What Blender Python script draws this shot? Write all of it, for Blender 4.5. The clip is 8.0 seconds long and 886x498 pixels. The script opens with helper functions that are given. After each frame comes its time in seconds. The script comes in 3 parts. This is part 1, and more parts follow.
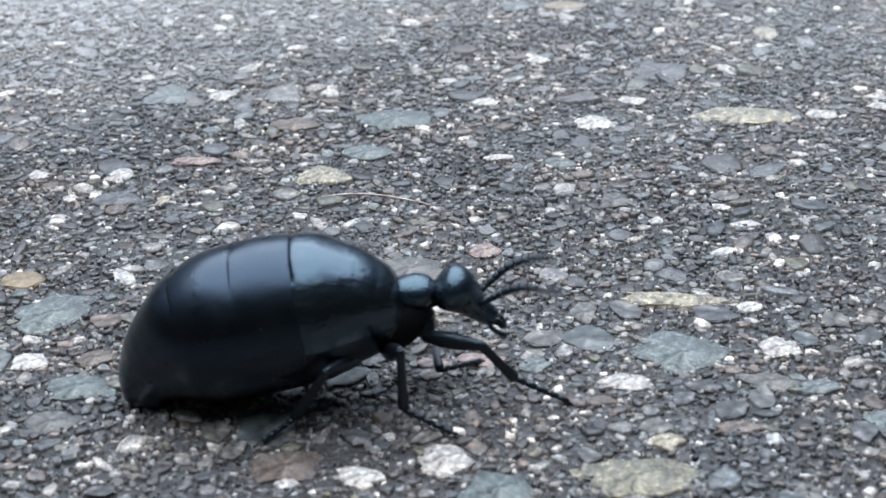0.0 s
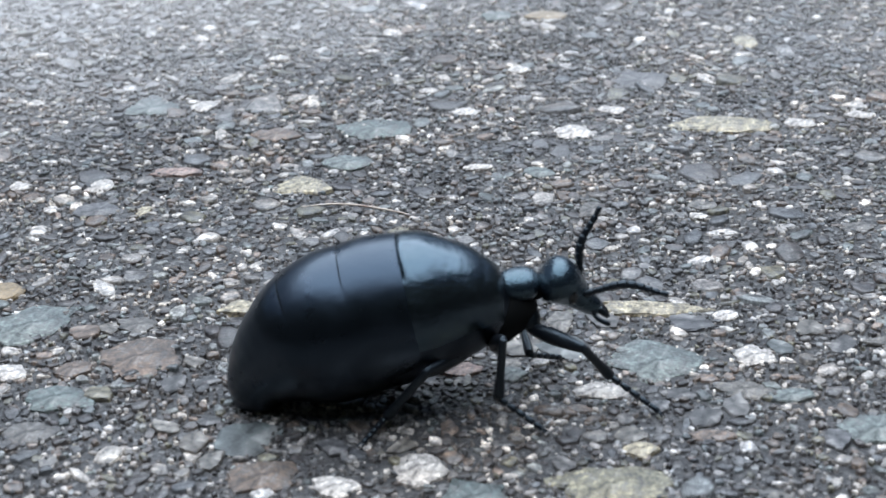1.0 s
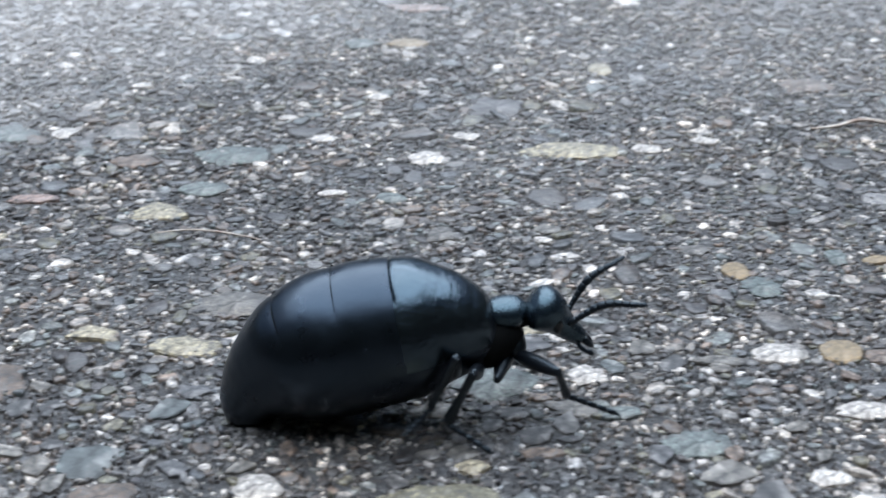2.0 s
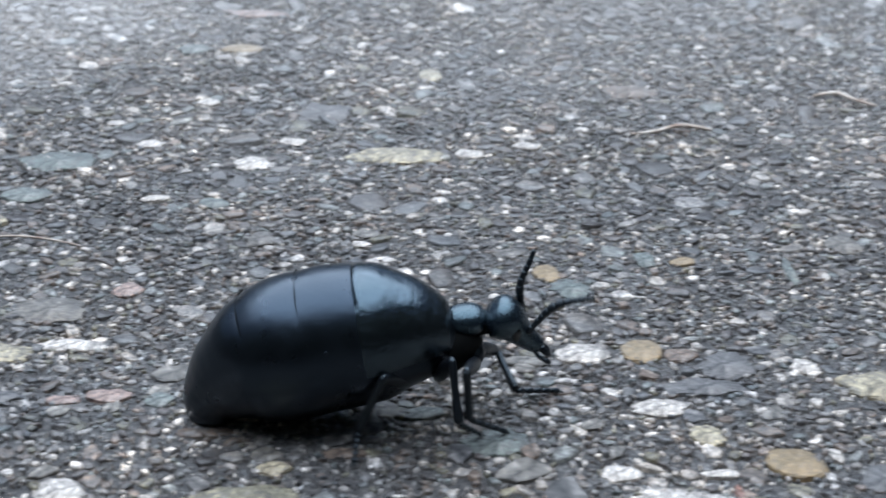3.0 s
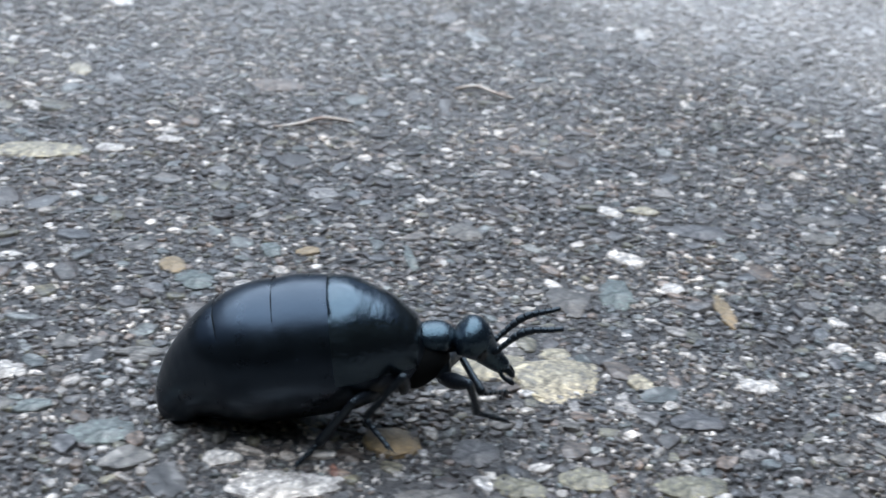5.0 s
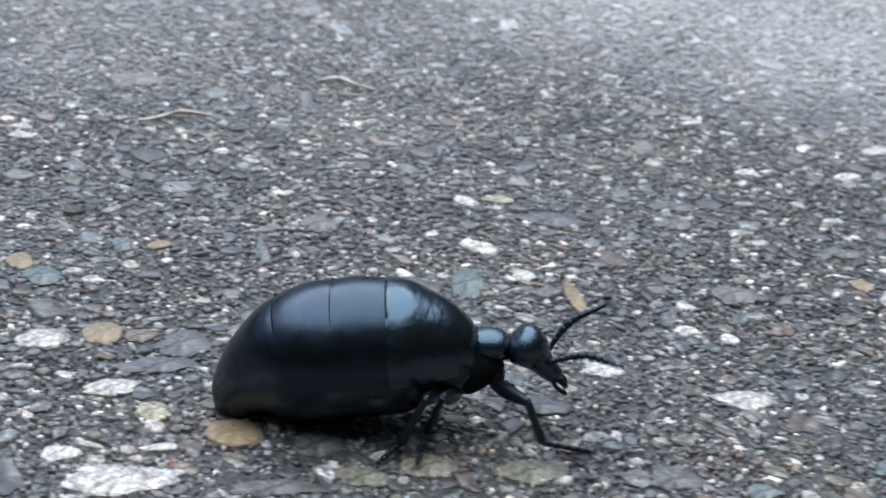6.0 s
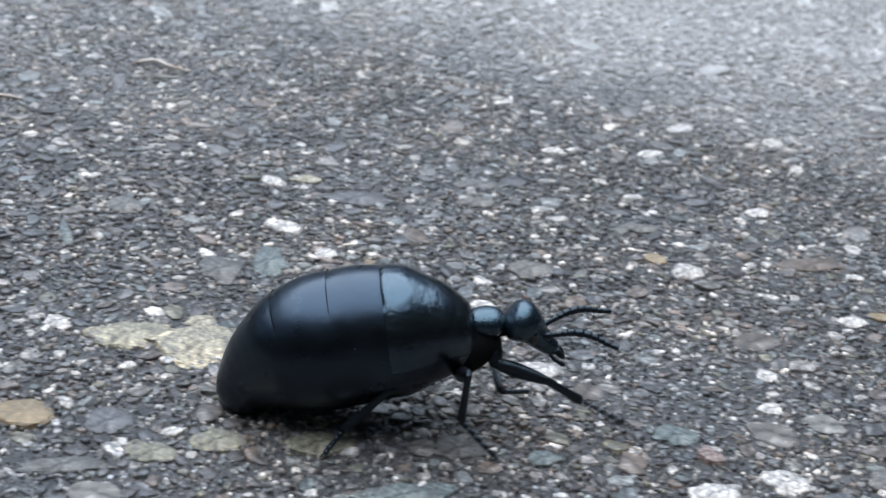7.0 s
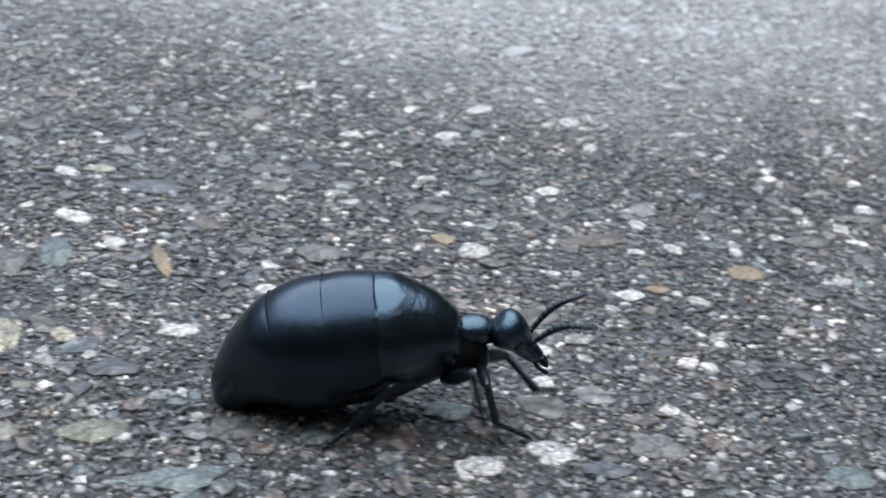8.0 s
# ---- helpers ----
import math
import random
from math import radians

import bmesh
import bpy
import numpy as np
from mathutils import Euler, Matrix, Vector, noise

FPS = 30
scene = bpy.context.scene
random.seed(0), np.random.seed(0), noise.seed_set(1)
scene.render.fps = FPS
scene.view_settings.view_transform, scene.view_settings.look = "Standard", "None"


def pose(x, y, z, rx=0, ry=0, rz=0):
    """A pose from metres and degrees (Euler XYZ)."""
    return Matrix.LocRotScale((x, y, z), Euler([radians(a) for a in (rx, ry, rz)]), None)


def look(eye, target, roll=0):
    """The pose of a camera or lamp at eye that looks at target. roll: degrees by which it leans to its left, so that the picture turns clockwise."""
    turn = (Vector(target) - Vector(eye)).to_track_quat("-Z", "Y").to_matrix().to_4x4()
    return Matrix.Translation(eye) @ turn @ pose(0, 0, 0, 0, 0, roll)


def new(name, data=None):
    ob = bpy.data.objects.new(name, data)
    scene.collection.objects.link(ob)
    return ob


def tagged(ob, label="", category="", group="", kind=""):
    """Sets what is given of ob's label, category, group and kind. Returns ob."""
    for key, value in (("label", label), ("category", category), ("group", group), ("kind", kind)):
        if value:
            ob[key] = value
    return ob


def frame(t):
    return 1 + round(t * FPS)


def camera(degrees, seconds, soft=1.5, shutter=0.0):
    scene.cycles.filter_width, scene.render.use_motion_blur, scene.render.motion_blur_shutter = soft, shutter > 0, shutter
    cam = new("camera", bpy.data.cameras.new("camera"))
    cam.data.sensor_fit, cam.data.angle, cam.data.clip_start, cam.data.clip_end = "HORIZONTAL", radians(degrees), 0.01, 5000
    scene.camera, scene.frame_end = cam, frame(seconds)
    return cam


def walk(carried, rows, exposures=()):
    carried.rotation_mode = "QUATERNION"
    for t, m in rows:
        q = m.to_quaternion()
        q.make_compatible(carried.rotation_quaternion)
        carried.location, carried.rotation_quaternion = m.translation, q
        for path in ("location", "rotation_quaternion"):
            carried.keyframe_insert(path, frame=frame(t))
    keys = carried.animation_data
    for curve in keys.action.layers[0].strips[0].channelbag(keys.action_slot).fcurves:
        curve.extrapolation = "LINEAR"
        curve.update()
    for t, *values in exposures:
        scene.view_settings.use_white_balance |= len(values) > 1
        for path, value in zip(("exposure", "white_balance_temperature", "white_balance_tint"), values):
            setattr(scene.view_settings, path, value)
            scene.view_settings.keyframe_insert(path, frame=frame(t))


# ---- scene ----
MM = 0.001

# ---------------------------------------------------------------- camera
# t, x, y, z in millimetres, then yaw, pitch and roll in degrees
PATH = [
    (0, 0.01, 0.00, 57.43, 0.10, -25.45, -1.31),
    (0.5, 0.55, -0.26, 57.75, 0.10, -25.32, -1.41),
    (1, 1.16, -0.52, 57.88, -0.19, -25.21, -1.41),
    (1.2, 1.34, -0.65, 57.98, -0.51, -25.19, -1.24),
    (2.3, 7.37, -4.73, 59.86, -5.01, -24.38, 0.08),
    (2.5, 8.26, -5.04, 59.82, -5.53, -24.37, 0.20),
    (3, 10.90, -6.43, 60.85, -8.44, -24.44, 1.40),
    (3.5, 12.85, -8.19, 61.69, -11.18, -24.43, 2.30),
    (4, 13.95, -8.69, 61.55, -13.26, -24.39, 3.15),
    (4.5, 16.11, -9.87, 62.12, -14.17, -24.69, 3.19),
    (4.7, 17.73, -11.22, 63.26, -16.02, -24.62, 3.87),
    (5.8, 23.17, -12.95, 62.28, -21.16, -24.07, 4.67),
    (6, 24.15, -13.97, 63.15, -22.00, -24.24, 5.03),
    (6.5, 26.30, -16.68, 63.74, -24.73, -24.23, 6.07),
    (7, 28.84, -18.95, 64.66, -26.96, -24.44, 6.30),
    (7.5, 31.42, -21.69, 65.90, -29.27, -24.48, 6.77),
    (8, 34.86, -24.93, 67.16, -31.76, -24.68, 6.81),
]


def aim(x, y, z, yaw, pitch, roll):
    a, p = radians(yaw), radians(pitch)
    eye = Vector((x, y, z)) * MM
    ahead = Vector((-math.sin(a) * math.cos(p), math.cos(a) * math.cos(p), math.sin(p)))
    return look(eye, eye + ahead, roll)


cam = camera(30.0, 8.0, soft=1.55, shutter=0.5)
cam.data.dof.use_dof = True
cam.data.dof.focus_distance = 0.132
cam.data.dof.aperture_fstop = 90
walk(cam, [(t, aim(*row)) for t, *row in PATH], exposures=[(0, 0.91, 6420, 9), (1.2, 0.90, 6420, 9), (3.5, 0.81, 6330, 9), (8, 0.81, 6350, 9)])

# ---------------------------------------------------------------- sky and sun
SUN_UP, SUN_TURN = 72, -8
world = bpy.data.worlds.new("sky")
scene.world = world
world.use_nodes = True
wt = world.node_tree
sky = wt.nodes.new("ShaderNodeTexSky")
sky.sky_type = "NISHITA"
sky.sun_disc = False
sky.sun_elevation, sky.sun_rotation = radians(SUN_UP), radians(SUN_TURN)
sky.air_density, sky.dust_density, sky.ozone_density = 1.0, 0.8, 1.5
wt.nodes["Background"].inputs["Strength"].default_value = 0.05
wt.links.new(sky.outputs["Color"], wt.nodes["Background"].inputs["Color"])

sun = new("sun", bpy.data.lights.new("sun", "SUN"))
sun.data.energy, sun.data.angle, sun.data.color = 4.3, radians(87), (0.76, 0.87, 1.0)
sun.matrix_world = look((math.sin(radians(SUN_TURN)) * math.cos(radians(SUN_UP)), math.cos(radians(SUN_TURN)) * math.cos(radians(SUN_UP)), math.sin(radians(SUN_UP))), (0, 0, 0))


# ---------------------------------------------------------------- materials
def material(name):
    m = bpy.data.materials.new(name)
    m.use_nodes = True
    t = m.node_tree
    return m, t, t.nodes["Principled BSDF"]


def node(t, kind, **values):
    n = t.nodes.new(kind)
    for key, value in values.items():
        n.inputs[key.replace("_", " ")].default_value = value
    return n


def ramp(t, fac, stops, step=False):
    n = t.nodes.new("ShaderNodeValToRGB")
    if step:
        n.color_ramp.interpolation = "CONSTANT"
    e = n.color_ramp.elements
    while len(e) < len(stops):
        e.new(0.5)
    for el, (pos, col) in zip(e, stops):
        el.position, el.color = pos, (*col, 1)
    t.links.new(fac, n.inputs["Fac"])
    return n.outputs["Color"]


def mix(t, a, b, fac, kind="MIX"):
    n = t.nodes.new("ShaderNodeMix")
    n.data_type, n.blend_type = "RGBA", kind
    for socket, value in ((n.inputs[0], fac), (n.inputs[6], a), (n.inputs[7], b)):
        if isinstance(value, (int, float)):
            socket.default_value = value
        elif isinstance(value, tuple):
            socket.default_value = (*value, 1)
        else:
            t.links.new(value, socket)
    return n.outputs[2]


def grain(t, scale, detail=4.0, rough=0.6):
    co = t.nodes.new("ShaderNodeTexCoord")
    n = node(t, "ShaderNodeTexNoise", Scale=scale, Detail=detail, Roughness=rough)
    t.links.new(co.outputs["Object"], n.inputs["Vector"])
    return n.outputs["Fac"]


def bump(t, bsdf, height, strength, distance):
    n = node(t, "ShaderNodeBump", Strength=strength, Distance=distance)
    t.links.new(height, n.inputs["Height"])
    t.links.new(n.outputs["Normal"], bsdf.inputs["Normal"])


def painted_haze(t, colour):
    """Far brightness and haze painted into the asphalt's colour: pale patches, thinning out in blotches."""
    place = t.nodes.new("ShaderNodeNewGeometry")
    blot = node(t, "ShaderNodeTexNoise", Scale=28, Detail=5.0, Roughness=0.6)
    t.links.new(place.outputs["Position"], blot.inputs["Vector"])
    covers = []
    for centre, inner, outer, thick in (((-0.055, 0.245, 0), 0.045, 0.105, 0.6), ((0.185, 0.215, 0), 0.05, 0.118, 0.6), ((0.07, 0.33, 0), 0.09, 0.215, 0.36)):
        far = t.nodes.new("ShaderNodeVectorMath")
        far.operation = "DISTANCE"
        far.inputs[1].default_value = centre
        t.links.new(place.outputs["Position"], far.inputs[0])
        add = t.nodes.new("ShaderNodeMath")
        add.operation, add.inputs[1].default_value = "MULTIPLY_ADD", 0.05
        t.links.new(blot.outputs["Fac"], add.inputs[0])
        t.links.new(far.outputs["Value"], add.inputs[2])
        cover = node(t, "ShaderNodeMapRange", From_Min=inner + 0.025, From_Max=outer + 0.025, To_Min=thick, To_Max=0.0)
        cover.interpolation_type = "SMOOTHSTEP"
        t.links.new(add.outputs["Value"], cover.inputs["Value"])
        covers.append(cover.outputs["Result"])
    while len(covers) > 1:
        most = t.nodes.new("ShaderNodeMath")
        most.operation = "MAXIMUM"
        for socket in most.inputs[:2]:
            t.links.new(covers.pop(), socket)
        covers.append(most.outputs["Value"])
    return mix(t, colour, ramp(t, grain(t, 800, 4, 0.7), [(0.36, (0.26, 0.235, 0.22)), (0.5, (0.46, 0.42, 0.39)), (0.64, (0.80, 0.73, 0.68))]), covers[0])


def binder_material():
    """Weathered bitumen with fine sand in it."""
    m, t, b = material("asphalt_binder")
    wide, fine = grain(t, 60), grain(t, 2200, 5)
    sand = t.nodes.new("ShaderNodeTexVoronoi")
    sand.inputs["Scale"].default_value = 2600
    co = t.nodes.new("ShaderNodeTexCoord")
    t.links.new(co.outputs["Object"], sand.inputs["Vector"])
    tint = ramp(t, sand.outputs["Color"], [(0.0, (0.026, 0.023, 0.023)), (0.5, (0.042, 0.038, 0.037)), (0.72, (0.085, 0.077, 0.073)), (0.88, (0.22, 0.21, 0.2)), (0.95, (0.45, 0.44, 0.43))])
    t.links.new(painted_haze(t, mix(t, tint, ramp(t, wide, [(0.3, (0.6, 0.58, 0.56)), (0.7, (1, 1, 1))]), 1.0, "MULTIPLY")), b.inputs["Base Color"])
    b.inputs["Roughness"].default_value = 0.62
    bump(t, b, mix(t, fine, sand.outputs["Distance"], 0.5), 0.9, 0.0004)
    return m


def stone_material(name, stops, rough=0.55, island=False, step=True, patchy=1.0):
    """Crushed rock: one tone a piece, veined and dusty, with the pale far haze painted over."""
    m, t, b = material(name)
    if island:
        pick = t.nodes.new("ShaderNodeNewGeometry").outputs["Random Per Island"]
    else:
        pick = t.nodes.new("ShaderNodeObjectInfo").outputs["Random"]
    tone = ramp(t, pick, stops, step)
    mottle = ramp(t, grain(t, 1000, 9, 0.75), [(0.37, (0.16, 0.14, 0.13)), (0.46, (0.56, 0.5, 0.45)), (0.55, (0.82, 0.73, 0.65)), (0.66, (1.5, 1.34, 1.18))])
    speck = ramp(t, grain(t, 2600, 4, 0.65), [(0.38, (0.32, 0.31, 0.31)), (0.46, (0.95, 0.95, 0.95)), (0.56, (1.05, 1.05, 1.05)), (0.64, (1.9, 1.9, 1.88))])
    colour = mix(t, mix(t, tone, mottle, patchy, "MULTIPLY"), speck, 0.85 * patchy, "MULTIPLY")
    # a worn film of bitumen and dirt left on the stones, and slow changes of tone from place to place
    film = node(t, "ShaderNodeMapRange", From_Min=0.49, From_Max=0.56, To_Min=0.0, To_Max=0.6 * patchy)
    t.links.new(grain(t, 850, 8, 0.72), film.inputs["Value"])
    dirt = ramp(t, grain(t, 3200, 3, 0.6), [(0.38, (0.03, 0.027, 0.026)), (0.52, (0.075, 0.068, 0.064)), (0.66, (0.21, 0.195, 0.185))])
    colour = mix(t, colour, dirt, film.outputs["Result"])
    colour = mix(t, colour, ramp(t, grain(t, 85, 3, 0.55), [(0.34, (0.66, 0.68, 0.72)), (0.5, (0.97, 0.96, 0.95)), (0.66, (1.3, 1.22, 1.14))]), 1.0, "MULTIPLY")
    t.links.new(painted_haze(t, colour), b.inputs["Base Color"])
    b.inputs["Roughness"].default_value = rough
    b.inputs["IOR"].default_value = 1.5
    b.inputs["Specular IOR Level"].default_value = 0.5
    bump(t, b, mix(t, grain(t, 1400, 6, 0.7), grain(t, 5000, 2), 0.35), 0.55, 0.00025)
    return m


def chitin_material(name, tint, rough, relief, scale, strength, sheen=0.5, hue=(1, 1, 1)):
    m, t, b = material(name)
    n = grain(t, 300, 3)
    t.links.new(mix(t, tint, tuple(1.7 * v for v in tint), n), b.inputs["Base Color"])
    low = node(t, "ShaderNodeMapRange", From_Min=0.3, From_Max=0.7, To_Min=rough - 0.05, To_Max=rough + 0.07)
    t.links.new(grain(t, 500, 4), low.inputs["Value"])
    t.links.new(low.outputs["Result"], b.inputs["Roughness"])
    b.inputs["IOR"].default_value = 1.56
    b.inputs["Specular IOR Level"].default_value = sheen
    b.inputs["Specular Tint"].default_value = (*hue, 1)
    if relief == "pits":
        v = t.nodes.new("ShaderNodeTexVoronoi")
        v.inputs["Scale"].default_value = scale
        co = t.nodes.new("ShaderNodeTexCoord")
        t.links.new(co.outputs["Object"], v.inputs["Vector"])
        height = v.outputs["Distance"]
    else:
        height = grain(t, scale, 5, 0.6)
    bump(t, b, height, strength, 0.0001)
    return m


GREYS = [(0.0, (0.07, 0.07, 0.075)), (0.14, (0.11, 0.115, 0.13)), (0.28, (0.15, 0.15, 0.155)), (0.38, (0.13, 0.105, 0.09)), (0.48, (0.17, 0.165, 0.155)), (0.58, (0.11, 0.135, 0.145)),
         (0.67, (0.20, 0.19, 0.175)), (0.75, (0.20, 0.15, 0.12)), (0.82, (0.24, 0.235, 0.225)), (0.88, (0.21, 0.20, 0.145)), (0.93, (0.28, 0.275, 0.26)), (0.97, (0.36, 0.35, 0.34))]
ROCK = stone_material("rock", GREYS)
GRIT = stone_material("grit", [(0.0, (0.045, 0.042, 0.042)), (0.3, (0.095, 0.087, 0.084)), (0.58, (0.19, 0.175, 0.165)), (0.77, (0.38, 0.38, 0.38)), (0.88, (0.76, 0.75, 0.73))], 0.45, island=True)
CHIPS = [(0.0, (0.06, 0.055, 0.056)), (0.13, (0.09, 0.082, 0.083)), (0.25, (0.115, 0.125, 0.14)), (0.33, (0.16, 0.13, 0.112)), (0.40, (0.19, 0.19, 0.195)), (0.48, (0.17, 0.168, 0.13)), (0.54, (0.26, 0.255, 0.25)),
         (0.61, (0.16, 0.19, 0.20)), (0.67, (0.25, 0.205, 0.18)), (0.72, (0.36, 0.35, 0.345)), (0.79, (0.29, 0.32, 0.33)), (0.84, (0.54, 0.53, 0.515)), (0.91, (0.80, 0.79, 0.78))]
GRAVEL = stone_material("gravel", CHIPS, 0.38, island=True)
PALE = stone_material("pale_rock", [(0, (0.64, 0.63, 0.62)), (0.5, (0.76, 0.75, 0.74))])
CREAM = stone_material("cream_rock", [(0, (0.46, 0.43, 0.32)), (0.5, (0.52, 0.48, 0.36))])
TAN = stone_material("tan_rock", [(0, (0.27, 0.195, 0.105)), (0.5, (0.31, 0.23, 0.13))], 0.5, patchy=0.5)
BLUE = stone_material("blue_grey_rock", [(0, (0.14, 0.185, 0.19)), (0.5, (0.18, 0.225, 0.23))])
BROWN = stone_material("brown_rock", [(0, (0.16, 0.12, 0.095)), (0.5, (0.20, 0.15, 0.12))])
PINK = stone_material("pink_rock", [(0, (0.36, 0.27, 0.25)), (0.5, (0.40, 0.30, 0.275))])
RED = stone_material("red_rock", [(0, (0.26, 0.12, 0.085)), (0.5, (0.30, 0.14, 0.10))])
OLIVE = stone_material("olive_rock", [(0, (0.24, 0.235, 0.17)), (0.5, (0.29, 0.28, 0.205))])
GREY = stone_material("grey_rock", [(0, (0.14, 0.135, 0.13)), (0.5, (0.18, 0.175, 0.165))])
DARK = stone_material("slate_rock", [(0, (0.10, 0.105, 0.12)), (0.5, (0.12, 0.125, 0.14))])
BINDER = binder_material()
SHELL = chitin_material("black_chitin", (0.002, 0.0022, 0.0026), 0.3, "grain", 380, 0.6, 0.54, (0.56, 0.75, 1.0))
WING = chitin_material("glossy_wing_case", (0.0035, 0.004, 0.0045), 0.2, "grain", 900, 1.0, 0.8, (0.60, 0.83, 1.0))
PITTED = chitin_material("pitted_blue_black_chitin", (0.004, 0.006, 0.009), 0.26, "pits", 7000, 0.22, 0.8, (0.6, 0.86, 1.0))
LIMB = chitin_material("leg_chitin", (0.003, 0.0035, 0.005), 0.34, "pits", 7000, 0.25, 0.4, (0.75, 0.9, 1.0))
SKIN = chitin_material("membrane", (0.002, 0.002, 0.002), 0.8, "grain", 3000, 0.3)
SKIN.node_tree.nodes["Principled BSDF"].inputs["Specular IOR Level"].default_value = 0.12
EYE = chitin_material("eye", (0.005, 0.005, 0.005), 0.15, "pits", 9000, 0.15)


def wall_material():
    m, t, b = material("dark_surround")
    t.links.new(ramp(t, grain(t, 14, 8, 0.7), [(0.3, (0.012, 0.016, 0.010)), (0.7, (0.05, 0.06, 0.035))]), b.inputs["Base Color"])
    b.inputs["Roughness"].default_value = 0.9
    bump(t, b, grain(t, 20, 6), 1.0, 0.05)
    return m


# ---------------------------------------------------------------- mesh helpers
def part(name, bm, mat, parent=None, label="", smooth=True):
    me = bpy.data.meshes.new(name)
    bm.normal_update()
    bm.to_mesh(me)
    bm.free()
    me.materials.append(mat)
    if smooth:
        me.shade_smooth()
    ob = new(name, me)
    ob.parent = parent
    return tagged(ob, label)


def smooth_curve(points, n):
    """n + 1 points on a Catmull-Rom curve through rows of numbers."""
    p = np.array(points, float)
    p = np.vstack([2 * p[0] - p[1], p, 2 * p[-1] - p[-2]])
    out = []
    for u in np.linspace(0, len(points) - 1, n + 1):
        i = min(int(u), len(points) - 2)
        f = u - i
        a, b, c, d = p[i : i + 4]
        out.append(0.5 * (2 * b + (c - a) * f + (2 * a - 5 * b + 4 * c - d) * f * f + (3 * b - a - 3 * c + d) * f**3))
    return np.array(out)


def tube(rows, wide=1.0, n=16, steps=0, bm=None, unit=MM):
    """A rounded limb through rows of x, y, z, radius; wide: its breadth across to its height."""
    bm = bm or bmesh.new()
    rows = smooth_curve(rows, steps) if steps else np.array(rows, float)
    pts, rad = rows[:, :3], np.maximum(rows[:, 3], 0.004)
    tang = np.gradient(pts, axis=0)
    rings = []
    for p, r, d in zip(pts.tolist(), rad.tolist(), tang.tolist()):
        d = Vector(d).normalized()
        side = Vector((0, 0, 1)).cross(d)
        side = side.normalized() if side.length > 1e-3 else Vector((0, 1, 0))
        up = d.cross(side)
        rings.append([bm.verts.new((Vector(p) + r * (math.cos(a) * wide * side + math.sin(a) * up)) * unit) for a in (2 * math.pi * k / n for k in range(n))])
    for a, b in zip(rings, rings[1:]):
        for k in range(n):
            bm.faces.new((a[k], a[(k + 1) % n], b[(k + 1) % n], b[k]))
    bm.faces.new(rings[0][::-1])
    bm.faces.new(rings[-1])
    return bm


# ---------------------------------------------------------------- ground
GROUND_Z = -0.14  # millimetres: the binder lies below the stones' tops


def ground_sheet():
    def spaced(lo, hi, cell):
        core = np.arange(lo, hi + cell, cell)
        far = np.geomspace(3 * cell, 3.0e5, 34)
        return np.concatenate([lo - far[::-1], core, hi + far])

    xs, ys = spaced(-70, 250, 0.8), spaced(38, 228, 0.8)
    gx, gy = np.meshgrid(xs, ys)
    rng = np.random.default_rng(5)
    z = np.full(gx.shape, GROUND_Z) + rng.normal(0, 0.06, gx.shape)
    z += 0.06 * np.sin(gx * 0.11 + 0.6 * np.sin(gy * 0.07)) * np.sin(gy * 0.13 + 1.0)
    co = np.stack([gx, gy, z], -1).reshape(-1, 3) * MM
    w, h = len(xs), len(ys)
    i = (np.arange(h - 1)[:, None] * w + np.arange(w - 1)).ravel()
    me = bpy.data.meshes.new("ground")
    me.from_pydata(co, [], np.stack([i, i + 1, i + w + 1, i + w], 1))
    me.materials.append(BINDER)
    me.shade_smooth()
    return tagged(new("ground", me), "worn grey asphalt with exposed crushed stones", "asphalt", kind="structure")


ground = ground_sheet()


# ---------------------------------------------------------------- what closes the place
def backdrop():
    """An unseen dark ring, added for the shell to reflect: high behind and on one side, low ahead."""
    bm = bmesh.new()
    n = 96
    turns = [2 * math.pi * k / n for k in range(n)]
    rng = random.Random(8)
    tall = [float(np.interp(math.degrees(a), (0, 35, 65, 150, 195, 225, 320, 360), (1.7, 1.2, 0.5, 0.5, 1.8, 3.05, 3.05, 1.7))) + rng.uniform(-0.12, 0.12) for a in turns]
    rings = []
    for r in (2.4, 2.7):
        for f in (0, 1):
            rings.append([bm.verts.new((r * math.cos(a), r * math.sin(a), h if f else -0.02)) for a, h in zip(turns, tall)])
    for a, b in ((0, 1), (1, 3), (3, 2), (2, 0)):
        for k in range(n):
            bm.faces.new((rings[a][k], rings[a][(k + 1) % n], rings[b][(k + 1) % n], rings[b][k]))
    bmesh.ops.recalc_face_normals(bm, faces=bm.faces)
    return tagged(part("backdrop", bm, wall_material()), "unseen dark ring that darkens the beetle's reflections", "hedge", kind="structure")


backdrop()


# ---------------------------------------------------------------- beetle
beetle = tagged(new("beetle"), "plump black oil beetle with bluish sheen walking on asphalt", "beetle")

# Spine of the abdomen: x ahead, z up, radius, in millimetres
SPINE = [
    (1.6, 0.0, 1.4), (1.65, 0.6, 1.9), (2.0, 1.9, 2.55), (3.1, 3.35, 3.6), (4.9, 4.75, 4.75), (7.1, 6.0, 5.2), (9.3, 6.8, 5.2),
    (11.4, 7.3, 5.1), (13.4, 7.5, 4.85), (15.2, 7.65, 4.1), (16.7, 7.65, 3.3), (17.9, 7.65, 2.5), (18.7, 7.7, 1.7),
]


